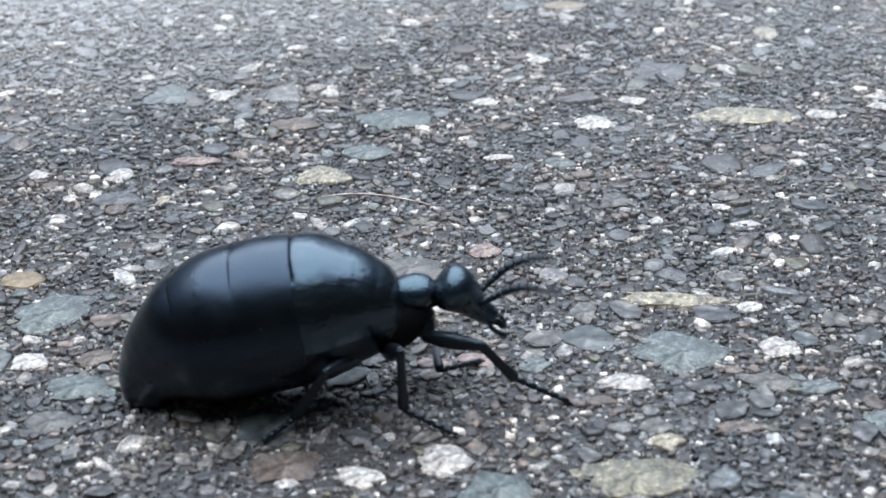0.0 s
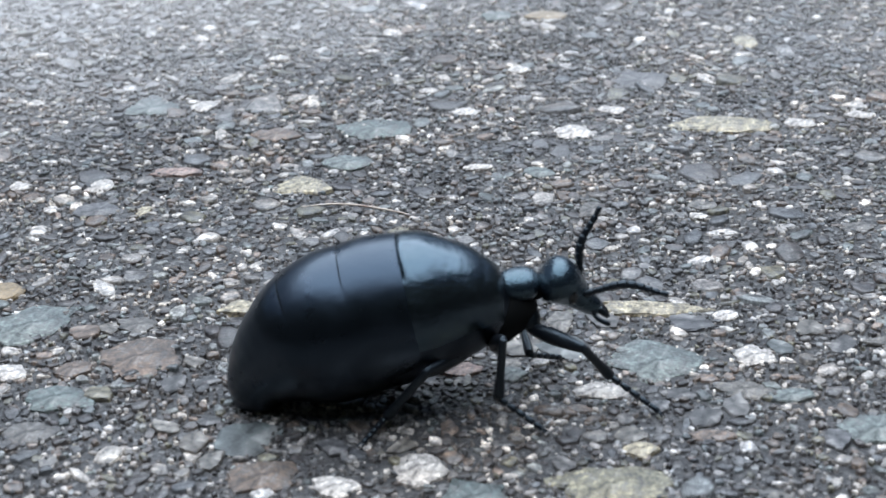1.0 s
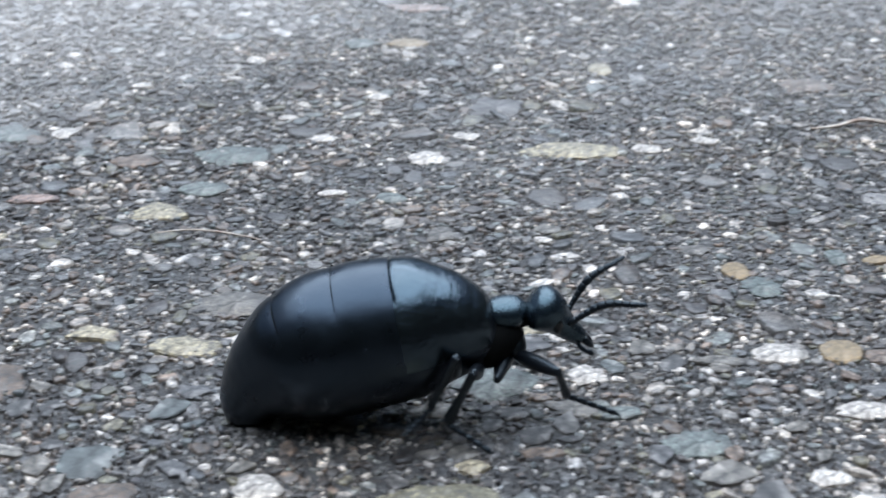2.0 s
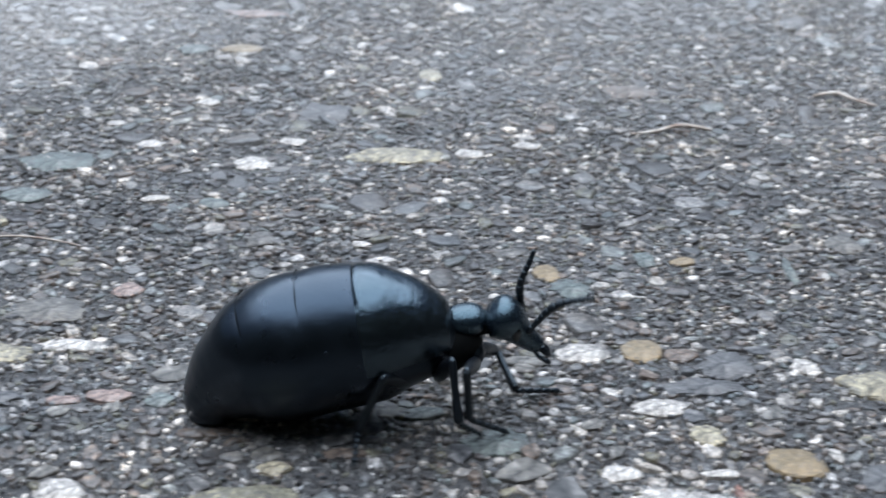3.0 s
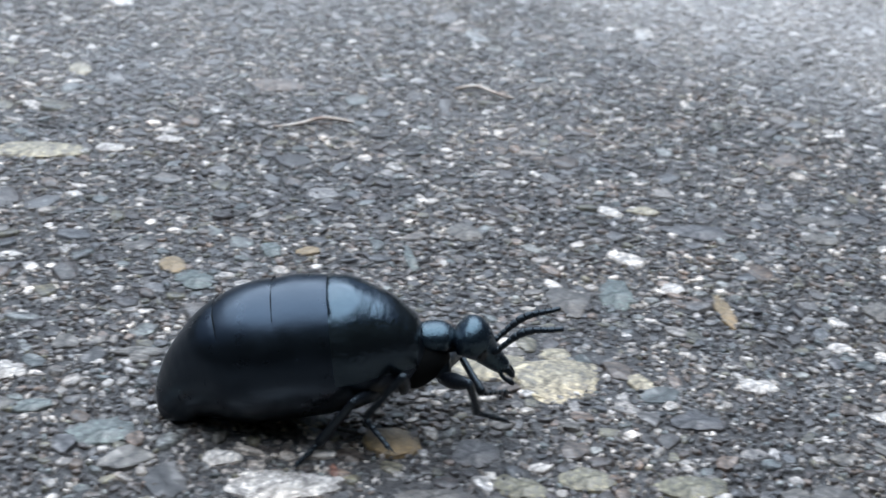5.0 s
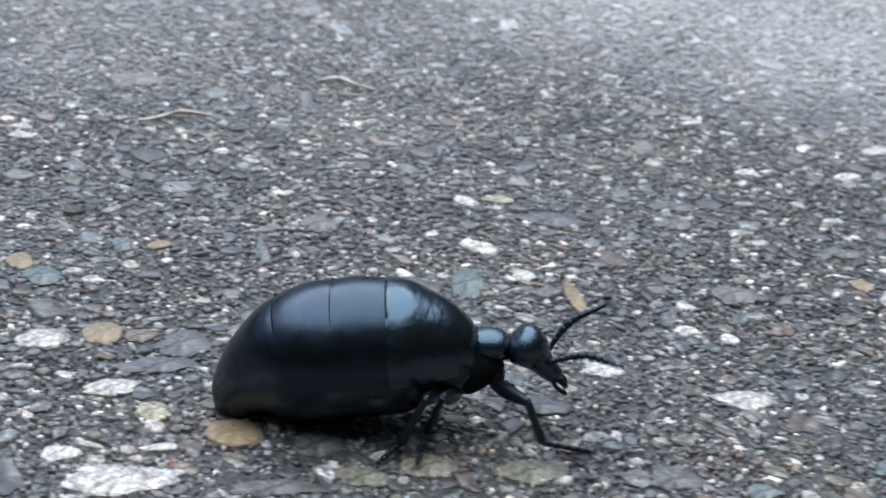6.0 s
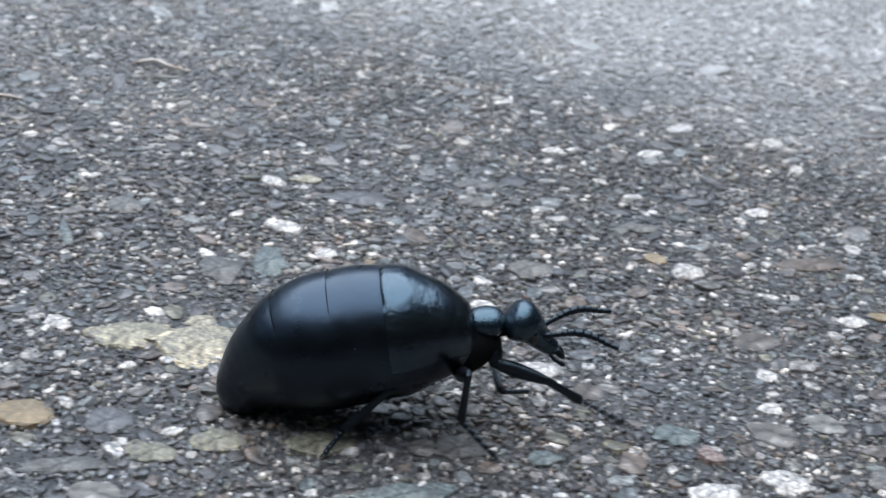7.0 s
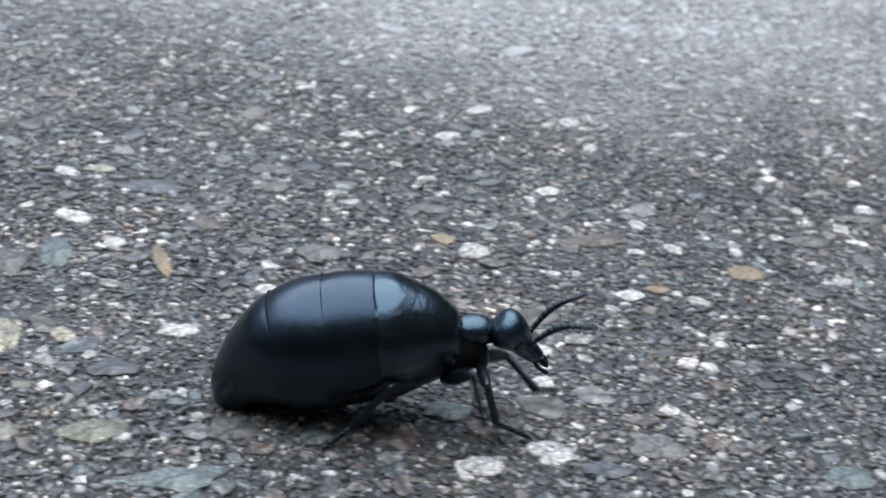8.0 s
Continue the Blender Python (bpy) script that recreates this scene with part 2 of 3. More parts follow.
def body_ring(u):
    """The centre, tangent and radius of the abdomen at u, from 0 at its tip to 1 at the waist."""
    x, z, r = (float(np.interp(u * 240, range(241), FINE[:, k])) for k in range(3))
    a, b = FINE[max(int(u * 240) - 2, 0)], FINE[min(int(u * 240) + 2, 240)]
    d = Vector((b[0] - a[0], 0, b[1] - a[1])).normalized()
    return Vector((x, 0, z)), d, r


FINE = smooth_curve(SPINE, 240)


def shell(u0, u1, grow, n=56, steps=10):
    """The abdomen's closed skin between u0 and u1."""
    bm = bmesh.new()
    rings = []
    us = list(np.linspace(u0, u1, steps + 1))
    for u in us:
        c, d, r = body_ring(u)
        r += grow
        side, up = Vector((0, 1, 0)), Vector((-d.z, 0, d.x))
        rings.append([bm.verts.new((c + r * (math.cos(a) * 0.97 * side + math.sin(a) * up)) * MM) for a in (2 * math.pi * j / n for j in range(n))])
    inner = []
    for u, grow2 in ((u0, -0.35), (u1, -0.35)):
        c, d, r = body_ring(u)
        r = max(r + grow2, 0.05)
        side, up = Vector((0, 1, 0)), Vector((-d.z, 0, d.x))
        inner.append([bm.verts.new((c + r * (math.cos(a) * 0.97 * side + math.sin(a) * up)) * MM) for a in (2 * math.pi * j / n for j in range(n))])
    for a, b in zip([inner[0]] + rings, rings + [inner[1]]):
        for k in range(n):
            bm.faces.new((a[k], a[(k + 1) % n], b[(k + 1) % n], b[k]))
    bm.faces.new(inner[0][::-1])
    bm.faces.new(inner[1])
    bmesh.ops.recalc_face_normals(bm, faces=bm.faces)
    return bm


def wing_case(side_sign):
    """A short, soft wing case over one flank of the front of the abdomen, with thickness."""
    bm = bmesh.new()
    n, m = 22, 26
    grids = []
    for grow in (0.2, -0.1):
        rows = []
        for i in range(m + 1):
            f = i / m
            row = []
            for j in range(n + 1):
                g = j / n
                u = 0.592 + 0.351 * f + 0.03 * g * g * (1 - f)
                low = 1.15 - 0.1 * f
                c, d, r = body_ring(min(u, 0.985))
                a = math.pi / 2 - side_sign * (-0.04 + g * low) * math.pi / 2
                edge = 1 - max(0, g - 0.4) / 0.6 * 0.97 if grow > 0 else 1
                rr = r + grow * edge * min(1, 0.55 + 3 * f)
                up = Vector((-d.z, 0, d.x))
                row.append(bm.verts.new((c + rr * (math.cos(a) * 0.98 * Vector((0, 1, 0)) + math.sin(a) * up)) * MM))
            rows.append(row)
        grids.append(rows)
    for rows in grids:
        for i in range(m):
            for j in range(n):
                bm.faces.new((rows[i][j], rows[i][j + 1], rows[i + 1][j + 1], rows[i + 1][j]))
    o, p = grids
    rim = [(i, 0) for i in range(m)] + [(m, j) for j in range(n)] + [(i, n) for i in range(m, 0, -1)] + [(0, j) for j in range(n, 0, -1)]
    for (i, j), (k, l) in zip(rim, rim[1:] + rim[:1]):
        bm.faces.new((o[i][j], o[k][l], p[k][l], p[i][j]))
        bm.edges.get((o[i][j], o[k][l])).smooth = i == k == 0 and j < 0.42 * n
    bmesh.ops.recalc_face_normals(bm, faces=bm.faces)
    return bm


def back_plate(u0, u1, lift=-0.03, swell=0.08, reach=150, n=60, steps=16):
    """A horny plate over the back of one ring of the abdomen, thinning out down the flanks."""
    bm = bmesh.new()
    outer, under = [], []
    for k in range(steps + 1):
        f = k / steps
        c, d, r = body_ring(u0 + (u1 - u0) * f)
        up = Vector((-d.z, 0, d.x))
        a_row, b_row = [], []
        for j in range(n + 1):
            g = 2 * j / n - 1
            a = radians(90 + reach * g)
            near = min(f if u0 > 0.1 else 1.0, 1 - f) * (u1 - u0) / 0.114
            fade = min(1.0, max(0.0, (0.42 - abs(g)) / 0.26))
            rise = 0.09 + (swell - 0.09) * fade
            out = lift + rise - rise * (1 - math.sin(math.pi * min(near, 0.5)) ** 0.75) * fade - 0.12 * max(0.0, abs(g) - 0.8)
            for row, rr in ((a_row, r + out), (b_row, r - 0.2)):
                row.append(bm.verts.new((c + rr * (math.cos(a) * 0.97 * Vector((0, 1, 0)) + math.sin(a) * up)) * MM))
        outer.append(a_row)
        under.append(b_row)
    for rows in (outer, under):
        for i in range(steps):
            for j in range(n):
                bm.faces.new((rows[i][j], rows[i][j + 1], rows[i + 1][j + 1], rows[i + 1][j]))
    rim = [(i, 0) for i in range(steps)] + [(steps, j) for j in range(n)] + [(i, n) for i in range(steps, 0, -1)] + [(0, j) for j in range(n, 0, -1)]
    for (i, j), (k, l) in zip(rim, rim[1:] + rim[:1]):
        bm.faces.new((outer[i][j], outer[k][l], under[k][l], under[i][j]))
        bm.edges.get((outer[i][j], outer[k][l])).smooth = False
    bmesh.ops.recalc_face_normals(bm, faces=bm.faces)
    return bm


abdomen = part("abdomen", shell(0.0, 0.995, -0.035, steps=80), SHELL, beetle, "black swollen abdomen")
for u0, u1, swell in ((0.02, 0.36, 0.06), (0.36, 0.474, 0.09), (0.474, 0.62, 0.12)):
    part("back_plate", back_plate(u0, u1, -0.02, swell, steps=int(140 * (u1 - u0))), SHELL, abdomen)
    if u1 < 0.6:
        part("membrane", back_plate(u1 - 0.0006, u1 + 0.0006, -0.001, 0.0, 42, 22, 2), SKIN, abdomen)
for u, low in ((0.2, 18), (0.3, 16), (0.41, 14), (0.52, 13)):
    for s in (-1, 1):
        c, d, r = body_ring(u)
        a = radians(90 - s * (90 - low))
        spot = c + (r + 0.0) * (math.cos(a) * 0.97 * Vector((0, 1, 0)) + math.sin(a) * Vector((-d.z, 0, d.x)))
        bm = bmesh.new()
        bmesh.ops.create_uvsphere(bm, u_segments=14, v_segments=8, radius=0.3 * MM)
        bmesh.ops.scale(bm, vec=(0.8, 0.12, 1.2), verts=bm.verts)
        bmesh.ops.translate(bm, vec=spot * MM, verts=bm.verts)
        part("spiracle", bm, SHELL, abdomen)
for s in (-1, 1):
    part("wing_case", wing_case(s), WING, beetle, "glossy wrinkled black wing case")

thorax = part("thorax", tube([(17.0, 0, 6.6, 1.3), (17.6, 0, 6.8, 2.1), (18.6, 0, 7.3, 1.95), (19.6, 0, 7.9, 1.5), (20.2, 0, 8.3, 0.9)], 1.05, 24, 20), SKIN, beetle)
part("pronotum", tube([(17.8, 0, 8.7, 0.6), (18.2, 0, 8.85, 0.9), (18.85, 0, 9.0, 1.1), (19.6, 0, 9.1, 1.14), (20.2, 0, 9.1, 1.0), (20.6, 0, 9.05, 0.65), (20.8, 0, 9.0, 0.3)], 1.3, 28, 24), PITTED, beetle, "pitted blue-black neck shield")
head = part("head", tube([(20.8, 0, 9.95, 0.45), (21.05, 0, 9.82, 1.15), (21.65, 0, 9.55, 1.6), (22.35, 0, 9.12, 1.5), (23.1, 0, 8.5, 1.08), (23.9, 0, 7.85, 0.82), (24.65, 0, 7.35, 0.62), (25.05, 0, 7.05, 0.28)], 1.12, 28, 32), PITTED, beetle, "pitted blue-black head")
part("neck", tube([(20.15, 0, 8.65, 0.75), (21.15, 0, 8.95, 0.7), (21.75, 0, 9.15, 0.6)], 1.1, 16, 8), SKIN, beetle)
for s in (-1, 1):
    eye = bmesh.new()
    bmesh.ops.create_uvsphere(eye, u_segments=16, v_segments=10, radius=0.5 * MM)
    bmesh.ops.scale(eye, vec=(0.7, 0.45, 1.15), verts=eye.verts)
    bmesh.ops.translate(eye, vec=Vector((22.85, s * 1.3, 8.75)) * MM, verts=eye.verts)
    part("eye", eye, EYE, head)
    part("mandible", tube([(24.8, s * 0.35, 7.4, 0.28), (25.3, s * 0.4, 7.0, 0.24), (25.55, s * 0.2, 6.75, 0.16), (25.6, 0.0, 6.6, 0.04)], 1, 10, 10), LIMB, head)
    part("palp", tube([(24.4, s * 0.55, 7.2, 0.14), (24.7, s * 0.75, 6.85, 0.16), (25.05, s * 0.8, 6.65, 0.17), (25.45, s * 0.75, 6.45, 0.2), (25.65, s * 0.73, 6.3, 0.06)], 1, 8, 14), LIMB, head)


def antenna():
    """Eleven beads, the middle ones thicker, along an elbowed line."""
    spot, turn, base = Vector((0, 0, 0)), 10.0, None
    for k in range(11):
        size = (0.62, 0.3, 0.5, 0.5, 0.58, 0.66, 0.62, 0.58, 0.52, 0.52, 0.7)[k]
        fat = (0.26, 0.22, 0.25, 0.27, 0.31, 0.34, 0.32, 0.28, 0.25, 0.24, 0.21)[k]
        turn -= (0, 0, 0, 0, 3, 11, 13, 9, 3, -3, -4)[k]
        way = Vector((math.cos(radians(turn)), 0, math.sin(radians(turn))))
        rows = [(*(spot + way * size * f), fat * r) for f, r in ((0.0, 0.8), (0.12, 0.88), (0.45, 0.93), (0.8, 0.93), (0.97, 0.82))]
        bead = part("antenna_segment" if base else "antenna", tube(rows, 1, 10), LIMB, base or beetle, "" if base else "beaded black antenna")
        base = base or bead
        spot = spot + way * size * 0.96
    return base


antennae = {s: antenna() for s in (-1, 1)}

# Legs: hip, lengths of thigh and shin, the foot's way on the ground, where it lands and lifts, and its beat
LEGS = {}


def leg(name, side, hip, thigh, shin, foot, land, lift, out, beat, toe, steep, bend):
    """One leg in three rigid pieces, each along its own x."""
    femur = part(name, tube([(-0.35, 0, 0, 0.34), (0.1, 0, 0, 0.46), (0.35 * thigh, 0, 0, 0.62), (0.75 * thigh, 0, 0, 0.5), (thigh, 0, 0, 0.34), (thigh + 0.2, 0, 0, 0.12)], 0.8, 14, 16), LIMB, beetle)
    tibia = part("tibia", tube([(-0.15, 0, 0, 0.16), (0.1, 0, 0, 0.31), (0.5 * shin, 0, 0, 0.31), (0.92 * shin, 0, 0, 0.4), (shin, 0, 0, 0.22)], 0.85, 12, 14), LIMB, femur)
    bm = bmesh.new()
    for k in range(5):
        a, b = foot * k / 5.0, foot * (k + 0.95) / 5.0
        tube([(a, 0, 0, 0.17), (a + 0.3 * (b - a), 0, 0, 0.21), (b - 0.08, 0, 0, 0.24 - 0.012 * k), (b, 0, 0, 0.16)], 1.0, 8, 0, bm)
    for s in (-1, 1):
        tube([(foot - 0.1, 0, 0, 0.08), (foot + 0.25, s * 0.14, -0.02, 0.06), (foot + 0.45, s * 0.22, -0.18, 0.015)], 1, 6, 0, bm)
    tarsus = part("tarsus", bm, LIMB, femur)
    LEGS[name, side] = dict(femur=femur, tibia=tibia, tarsus=tarsus, hip=Vector((hip[0], side * hip[1], hip[2])), thigh=thigh, shin=shin, foot=foot, land=land, lift=lift, out=side * out, beat=beat, toe=toe, side=side, steep=steep, bend=bend, early=0.17 if name == "hind_leg" else 0.0)
    part("coxa", tube([(hip[0] - 0.3, side * (hip[1] - 0.9), hip[2] + 1.0, 0.75), (hip[0] - 0.1, side * (hip[1] - 0.3), hip[2] + 0.4, 0.72), (hip[0], side * hip[1], hip[2], 0.45)], 1, 12, 6), LIMB, thorax)


# toe: how the last joint points from the ankle (ahead, outwards), in the beetle's own frame
for side, half in ((-1, 0.0), (1, 0.5)):
    leg("front_leg", side, (20.3, 1.0, 6.2), 4.2, 3.8, 4.0, 29.8, 23.4, 3.2, 0.0 + half, (1.0, 0.1), 28, (0, 0.5, 1))
    leg("middle_leg", side, (17.6, 1.7, 5.3), 3.6, 4.4, 3.6, 22.7, 16.4, 5.6, 0.74 + half, (0.85, 0.55), 33, (0.3, 0.6, 1))
    leg("hind_leg", side, (15.9, 1.8, 5.0), 4.3, 4.7, 2.8, 14.6, 8.4, 6.6, 0.38 + half, (-0.8, 0.35), 55, (0, 1.0, 0.7))


# ---------------------------------------------------------------- dry stems lying on the stones
def straw_material():
    m, t, b = material("straw")
    fibre = t.nodes.new("ShaderNodeTexCoord")
    n = node(t, "ShaderNodeTexNoise", Scale=900, Detail=4.0)
    t.links.new(fibre.outputs["Object"], n.inputs["Vector"])
    t.links.new(ramp(t, n.outputs["Fac"], [(0.3, (0.30, 0.20, 0.15)), (0.5, (0.52, 0.41, 0.33)), (0.7, (0.70, 0.62, 0.54))]), b.inputs["Base Color"])
    b.inputs["Roughness"].default_value = 0.6
    bump(t, b, n.outputs["Fac"], 0.5, 0.0001)
    return m


STRAW = straw_material()


def dry_stem(rows, label):
    """A thin withered stem, along x, y, z, radius in millimetres."""
    x, y = rows[0][0], rows[0][1]
    ob = part("dry_stem", tube([(a - x, b - y, c, 0.7 * r) for a, b, c, r in rows], 1.1, 10, 28), STRAW)
    ob.matrix_basis = pose(x * MM, y * MM, 0)
    return tagged(ob, label, "stem", group="dry stems on the asphalt")


dry_stem([(54.2, 152.9, 0.2, 0.12), (56.9, 153.2, 0.28, 0.24), (59.7, 154.4, 0.42, 0.3), (61.6, 154.1, 0.36, 0.26), (63.2, 153.3, 0.22, 0.14)], "thin curved tan dry stem lying on asphalt chips")
dry_stem([(77.9, 163.2, 0.25, 0.16), (79.3, 163.4, 0.38, 0.3), (80.8, 163.1, 0.5, 0.34), (82.0, 161.2, 0.4, 0.28), (83.9, 159.4, 0.22, 0.16)], "bent straw-coloured dry stem lying on asphalt chips")
dry_stem([(-10.6, 131.5, 0.12, 0.07), (-8.6, 131.8, 0.18, 0.12), (-6.4, 131.6, 0.2, 0.13), (-3.7, 130.6, 0.18, 0.12), (-1.2, 129.3, 0.12, 0.07)], "thin greyish straight dry stem bedded among chips")


# ---------------------------------------------------------------- stones of the asphalt
# Taken ground, in cells of 0.2 mm
CELL, LEFT, NEAR, COLS, ROWS_ = 0.2, -80.0, 30.0, 1700, 1010
taken = np.zeros((ROWS_, COLS), bool)


def claim(x, y, rx, ry=None, rz=0.0, test=True):
    """Takes an oval of ground if it is free."""
    ry = ry or rx
    r = max(rx, ry)
    i0, i1 = int((x - r - LEFT) / CELL), int((x + r - LEFT) / CELL) + 1
    j0, j1 = int((y - r - NEAR) / CELL), int((y + r - NEAR) / CELL) + 1
    if i0 < 0 or j0 < 0 or i1 >= COLS or j1 >= ROWS_:
        return False
    px = LEFT + CELL * (np.arange(i0, i1) + 0.5) - x
    py = (NEAR + CELL * (np.arange(j0, j1) + 0.5) - y)[:, None]
    c, s = math.cos(rz), math.sin(rz)
    oval = ((c * px + s * py) / rx) ** 2 + ((c * py - s * px) / ry) ** 2 < 1
    spot = taken[j0:j1, i0:i1]
    if test and (spot & oval).any():
        return False
    spot |= oval
    return True


def broken(rng, turns, faces=6, rough=0.05):
    """How far a crushed stone reaches in each direction: straight breaks that meet in blunt corners, a little ragged."""
    at = (np.arange(faces) + rng.uniform(-0.42, 0.42, faces)) * 2 * math.pi / faces
    deep = rng.uniform(0.72, 1.02, faces)
    toward = np.cos(turns[:, None] - at)
    reach = np.where(toward > 0.15, deep / np.maximum(toward, 0.15), 9.0).min(1)
    return np.minimum(reach, 1.22) * (1 + rng.normal(0, rough, len(turns)))


def stone_mesh(rng, w, d, tall, n=14, relief=0.05, smooth_rim=False):
    """A crushed stone, w by d and tall in millimetres, its top near z = 0 and its foot in the binder."""
    bm = bmesh.new()
    turns = np.sort((np.arange(n) + rng.uniform(-0.3, 0.3, n)) * 2 * math.pi / n)
    reach = np.full(n, 0.97) + rng.normal(0, 0.02, n) if smooth_rim else broken(rng, turns, rng.integers(5, 8))
    slope, seed = rng.normal(0, 0.35 * tall, 2), rng.uniform(0, 90)
    rings = []
    for shrink, z in ((1.04, -0.7), (1.0, 0.15 * tall), (0.92, 0.72 * tall), (0.66, 0.95 * tall), (0.33, tall)):
        jig = 1 + rng.uniform(-0.06, 0.06, n)
        px, py = w / 2 * np.cos(turns) * reach * jig * shrink, d / 2 * np.sin(turns) * reach * jig * shrink
        zz = np.full(n, z)
        if z > 0:
            zz += rng.normal(0, 0.25 * relief, n) + shrink * (slope[0] * np.cos(turns) + slope[1] * np.sin(turns))
            zz += [2.4 * relief * noise.noise((0.9 * a + seed, 0.9 * b, seed)) for a, b in zip(px, py)]
        rings.append([bm.verts.new(Vector(p) * MM) for p in zip(px, py, zz)])
    for a, b in zip(rings, rings[1:]):
        for k in range(n):
            bm.faces.new((a[k], a[(k + 1) % n], b[(k + 1) % n], b[k]))
    top = bm.verts.new(Vector((0, 0, tall)) * MM)
    for k in range(n):
        bm.faces.new((rings[-1][k], rings[-1][(k + 1) % n], top))
    return bm


stone_rng = np.random.default_rng(11)


def stone(x, y, w, d, turn, mat, tall=0.45, label="", name="stone"):
    """One stone that stands out, set in the asphalt."""
    rz = radians(turn)
    claim(x, y, 0.43 * w, 0.40 * d, rz, test=False)
    n = int(min(30, max(14, 10 + 2.6 * max(w, d))))
    w, d, tall = 1.12 * w, 1.12 * d, 1.15 * tall
    ob = part(name, stone_mesh(stone_rng, w, d, tall, n, 0.022 + 0.003 * max(w, d), mat is TAN), mat, ground, label, smooth=False)
    ob.matrix_basis = pose(x * MM, y * MM, 0, 0, 0, turn)
    return ob


stone(-29.1, 137.6, 2.3, 2.9, -4, PALE, 0.12)
stone(-22.5, 140.5, 4.5, 2.2, -4, PINK, 0.13)
stone(-14.3, 149.3, 4.7, 3.8, -4, BROWN, 0.13)
stone(-4.6, 150.4, 8.6, 5.3, -4, BLUE, 0.13)
stone(-7.0, 141.8, 4.2, 3.8, -4, BLUE, 0.13)
stone(14.5, 148.0, 4.0, 3.2, -4, PALE, 0.13)
stone(28.7, 148.8, 11.1, 3.9, -4, CREAM, 0.22)
stone(36.3, 148.9, 3.2, 2.2, -4, PALE, 0.13)
stone(10.6, 138.3, 2.6, 2.2, -4, BLUE, 0.12)
stone(17.2, 110.7, 8.5, 1.9, -3, CREAM, 0.22)
stone(22.7, 109.4, 2.1, 1.5, -3, PALE, 0.12)
stone(23.6, 103.1, 3.0, 2.7, -3, PALE, 0.12)
stone(11.9, 98.8, 3.3, 2.4, -3, PALE, 0.13)
stone(16.7, 102.6, 6.6, 4.5, -3, BLUE, 0.13)
stone(22.1, 98.3, 4.2, 2.4, -3, GREY, 0.13)
stone(6.2, 101.3, 2.2, 2.0, -3, BLUE, 0.12)
stone(2.4, 102.2, 3.2, 2.2, -3, PINK, 0.13)
stone(-0.3, 89.6, 3.3, 3.4, -3, PALE, 0.13)
stone(-5.6, 87.6, 3.0, 2.6, -2, PALE, 0.13)
stone(-10.5, 89.0, 4.5, 3.6, -2, BROWN, 0.13)
stone(11.6, 87.0, 7.1, 4.3, -2, OLIVE, 0.13)
stone(3.0, 86.0, 4.9, 3.4, -2, BLUE, 0.13)
stone(-20.9, 105.3, 5.6, 5.1, -3, BROWN, 0.13)
stone(-25.3, 103.8, 2.5, 2.3, -3, BROWN, 0.12)
stone(-25.8, 99.8, 4.8, 3.2, -3, BLUE, 0.13)
stone(-29.9, 103.4, 2.9, 2.7, -3, PALE, 0.12)
stone(-29.7, 111.0, 5.6, 5.1, -3, BLUE, 0.13)
stone(29.9, 92.8, 4.8, 4.2, -5, BLUE, 0.13)
stone(-21.6, 110.3, 3.0, 2.2, -3, GREY, 0.13)
stone(-33.3, 116.5, 3.2, 2.8, -3, TAN, 0.22)
stone(25.1, 97.4, 3.1, 1.9, -3, BLUE, 0.13)
stone(23.4, 127.6, 1.7, 1.3, -3, PALE, 0.12)
stone(14.5, 129.6, 2.4, 3.3, -3, GREY, 0.13)
stone(3.1, 120.1, 2.3, 2.5, -3, PINK, 0.12)
stone(14.5, 185.5, 4.6, 2.8, -5, TAN, 0.22)
stone(35.7, 174.0, 2.5, 4.5, -4, CREAM, 0.13)
stone(-22.2, 157.7, 2.3, 3.3, -4, PALE, 0.13)
stone(22.8, 162.4, 6.4, 4.8, -4, DARK, 0.13)
stone(0.5, 160.8, 2.0, 1.9, -4, PALE, 0.12)
stone(4.3, 154.2, 2.5, 2.0, -4, PALE, 0.12)
stone(10.4, 166.7, 2.4, 1.6, -4, PALE, 0.12)
stone(10.2, 109.0, 2.1, 2.9, -3, GREY, 0.12)
stone(-36.5, 137.8, 2.1, 2.0, -4, PALE, 0.12)
stone(-26.7, 95.0, 3.4, 2.7, -3, GREY, 0.13)
stone(5.0, 139.8, 3.1, 2.0, -4, PALE, 0.13)
stone(36.1, 124.6, 3.0, 1.7, -5, GREY, 0.12)
stone(38.8, 120.1, 2.2, 3.1, -5, TAN, 0.13)
stone(40.3, 117.0, 2.8, 3.6, -5, BLUE, 0.13)
stone(43.5, 105.3, 3.1, 3.2, -5, TAN, 0.22)
stone(38.6, 105.3, 3.9, 3.5, -5, PALE, 0.13)
stone(33.9, 104.6, 3.9, 1.3, -5, GREY, 0.13)
stone(46.3, 104.3, 2.6, 2.2, -5, BROWN, 0.12)
stone(-6.4, 109.7, 5.2, 2.9, -5, CREAM, 0.22)
stone(-13.8, 112.4, 4.0, 2.3, -5, CREAM, 0.22)
stone(-1.0, 110.5, 4.4, 1.9, -5, PALE, 0.13)
stone(-0.8, 102.0, 2.9, 1.4, -5, PINK, 0.12)
stone(-5.4, 102.9, 2.9, 1.7, -5, DARK, 0.12)
stone(42.9, 96.5, 4.5, 2.2, -5, PALE, 0.13)
stone(18.9, 92.4, 3.1, 1.1, -5, BROWN, 0.13)
stone(13.9, 91.0, 2.3, 1.9, -5, CREAM, 0.12)
stone(45.1, 92.4, 2.4, 2.8, -5, CREAM, 0.12)
stone(37.5, 87.9, 2.7, 1.7, -5, PALE, 0.12)
stone(49.3, 102.5, 3.9, 4.2, -5, DARK, 0.13)
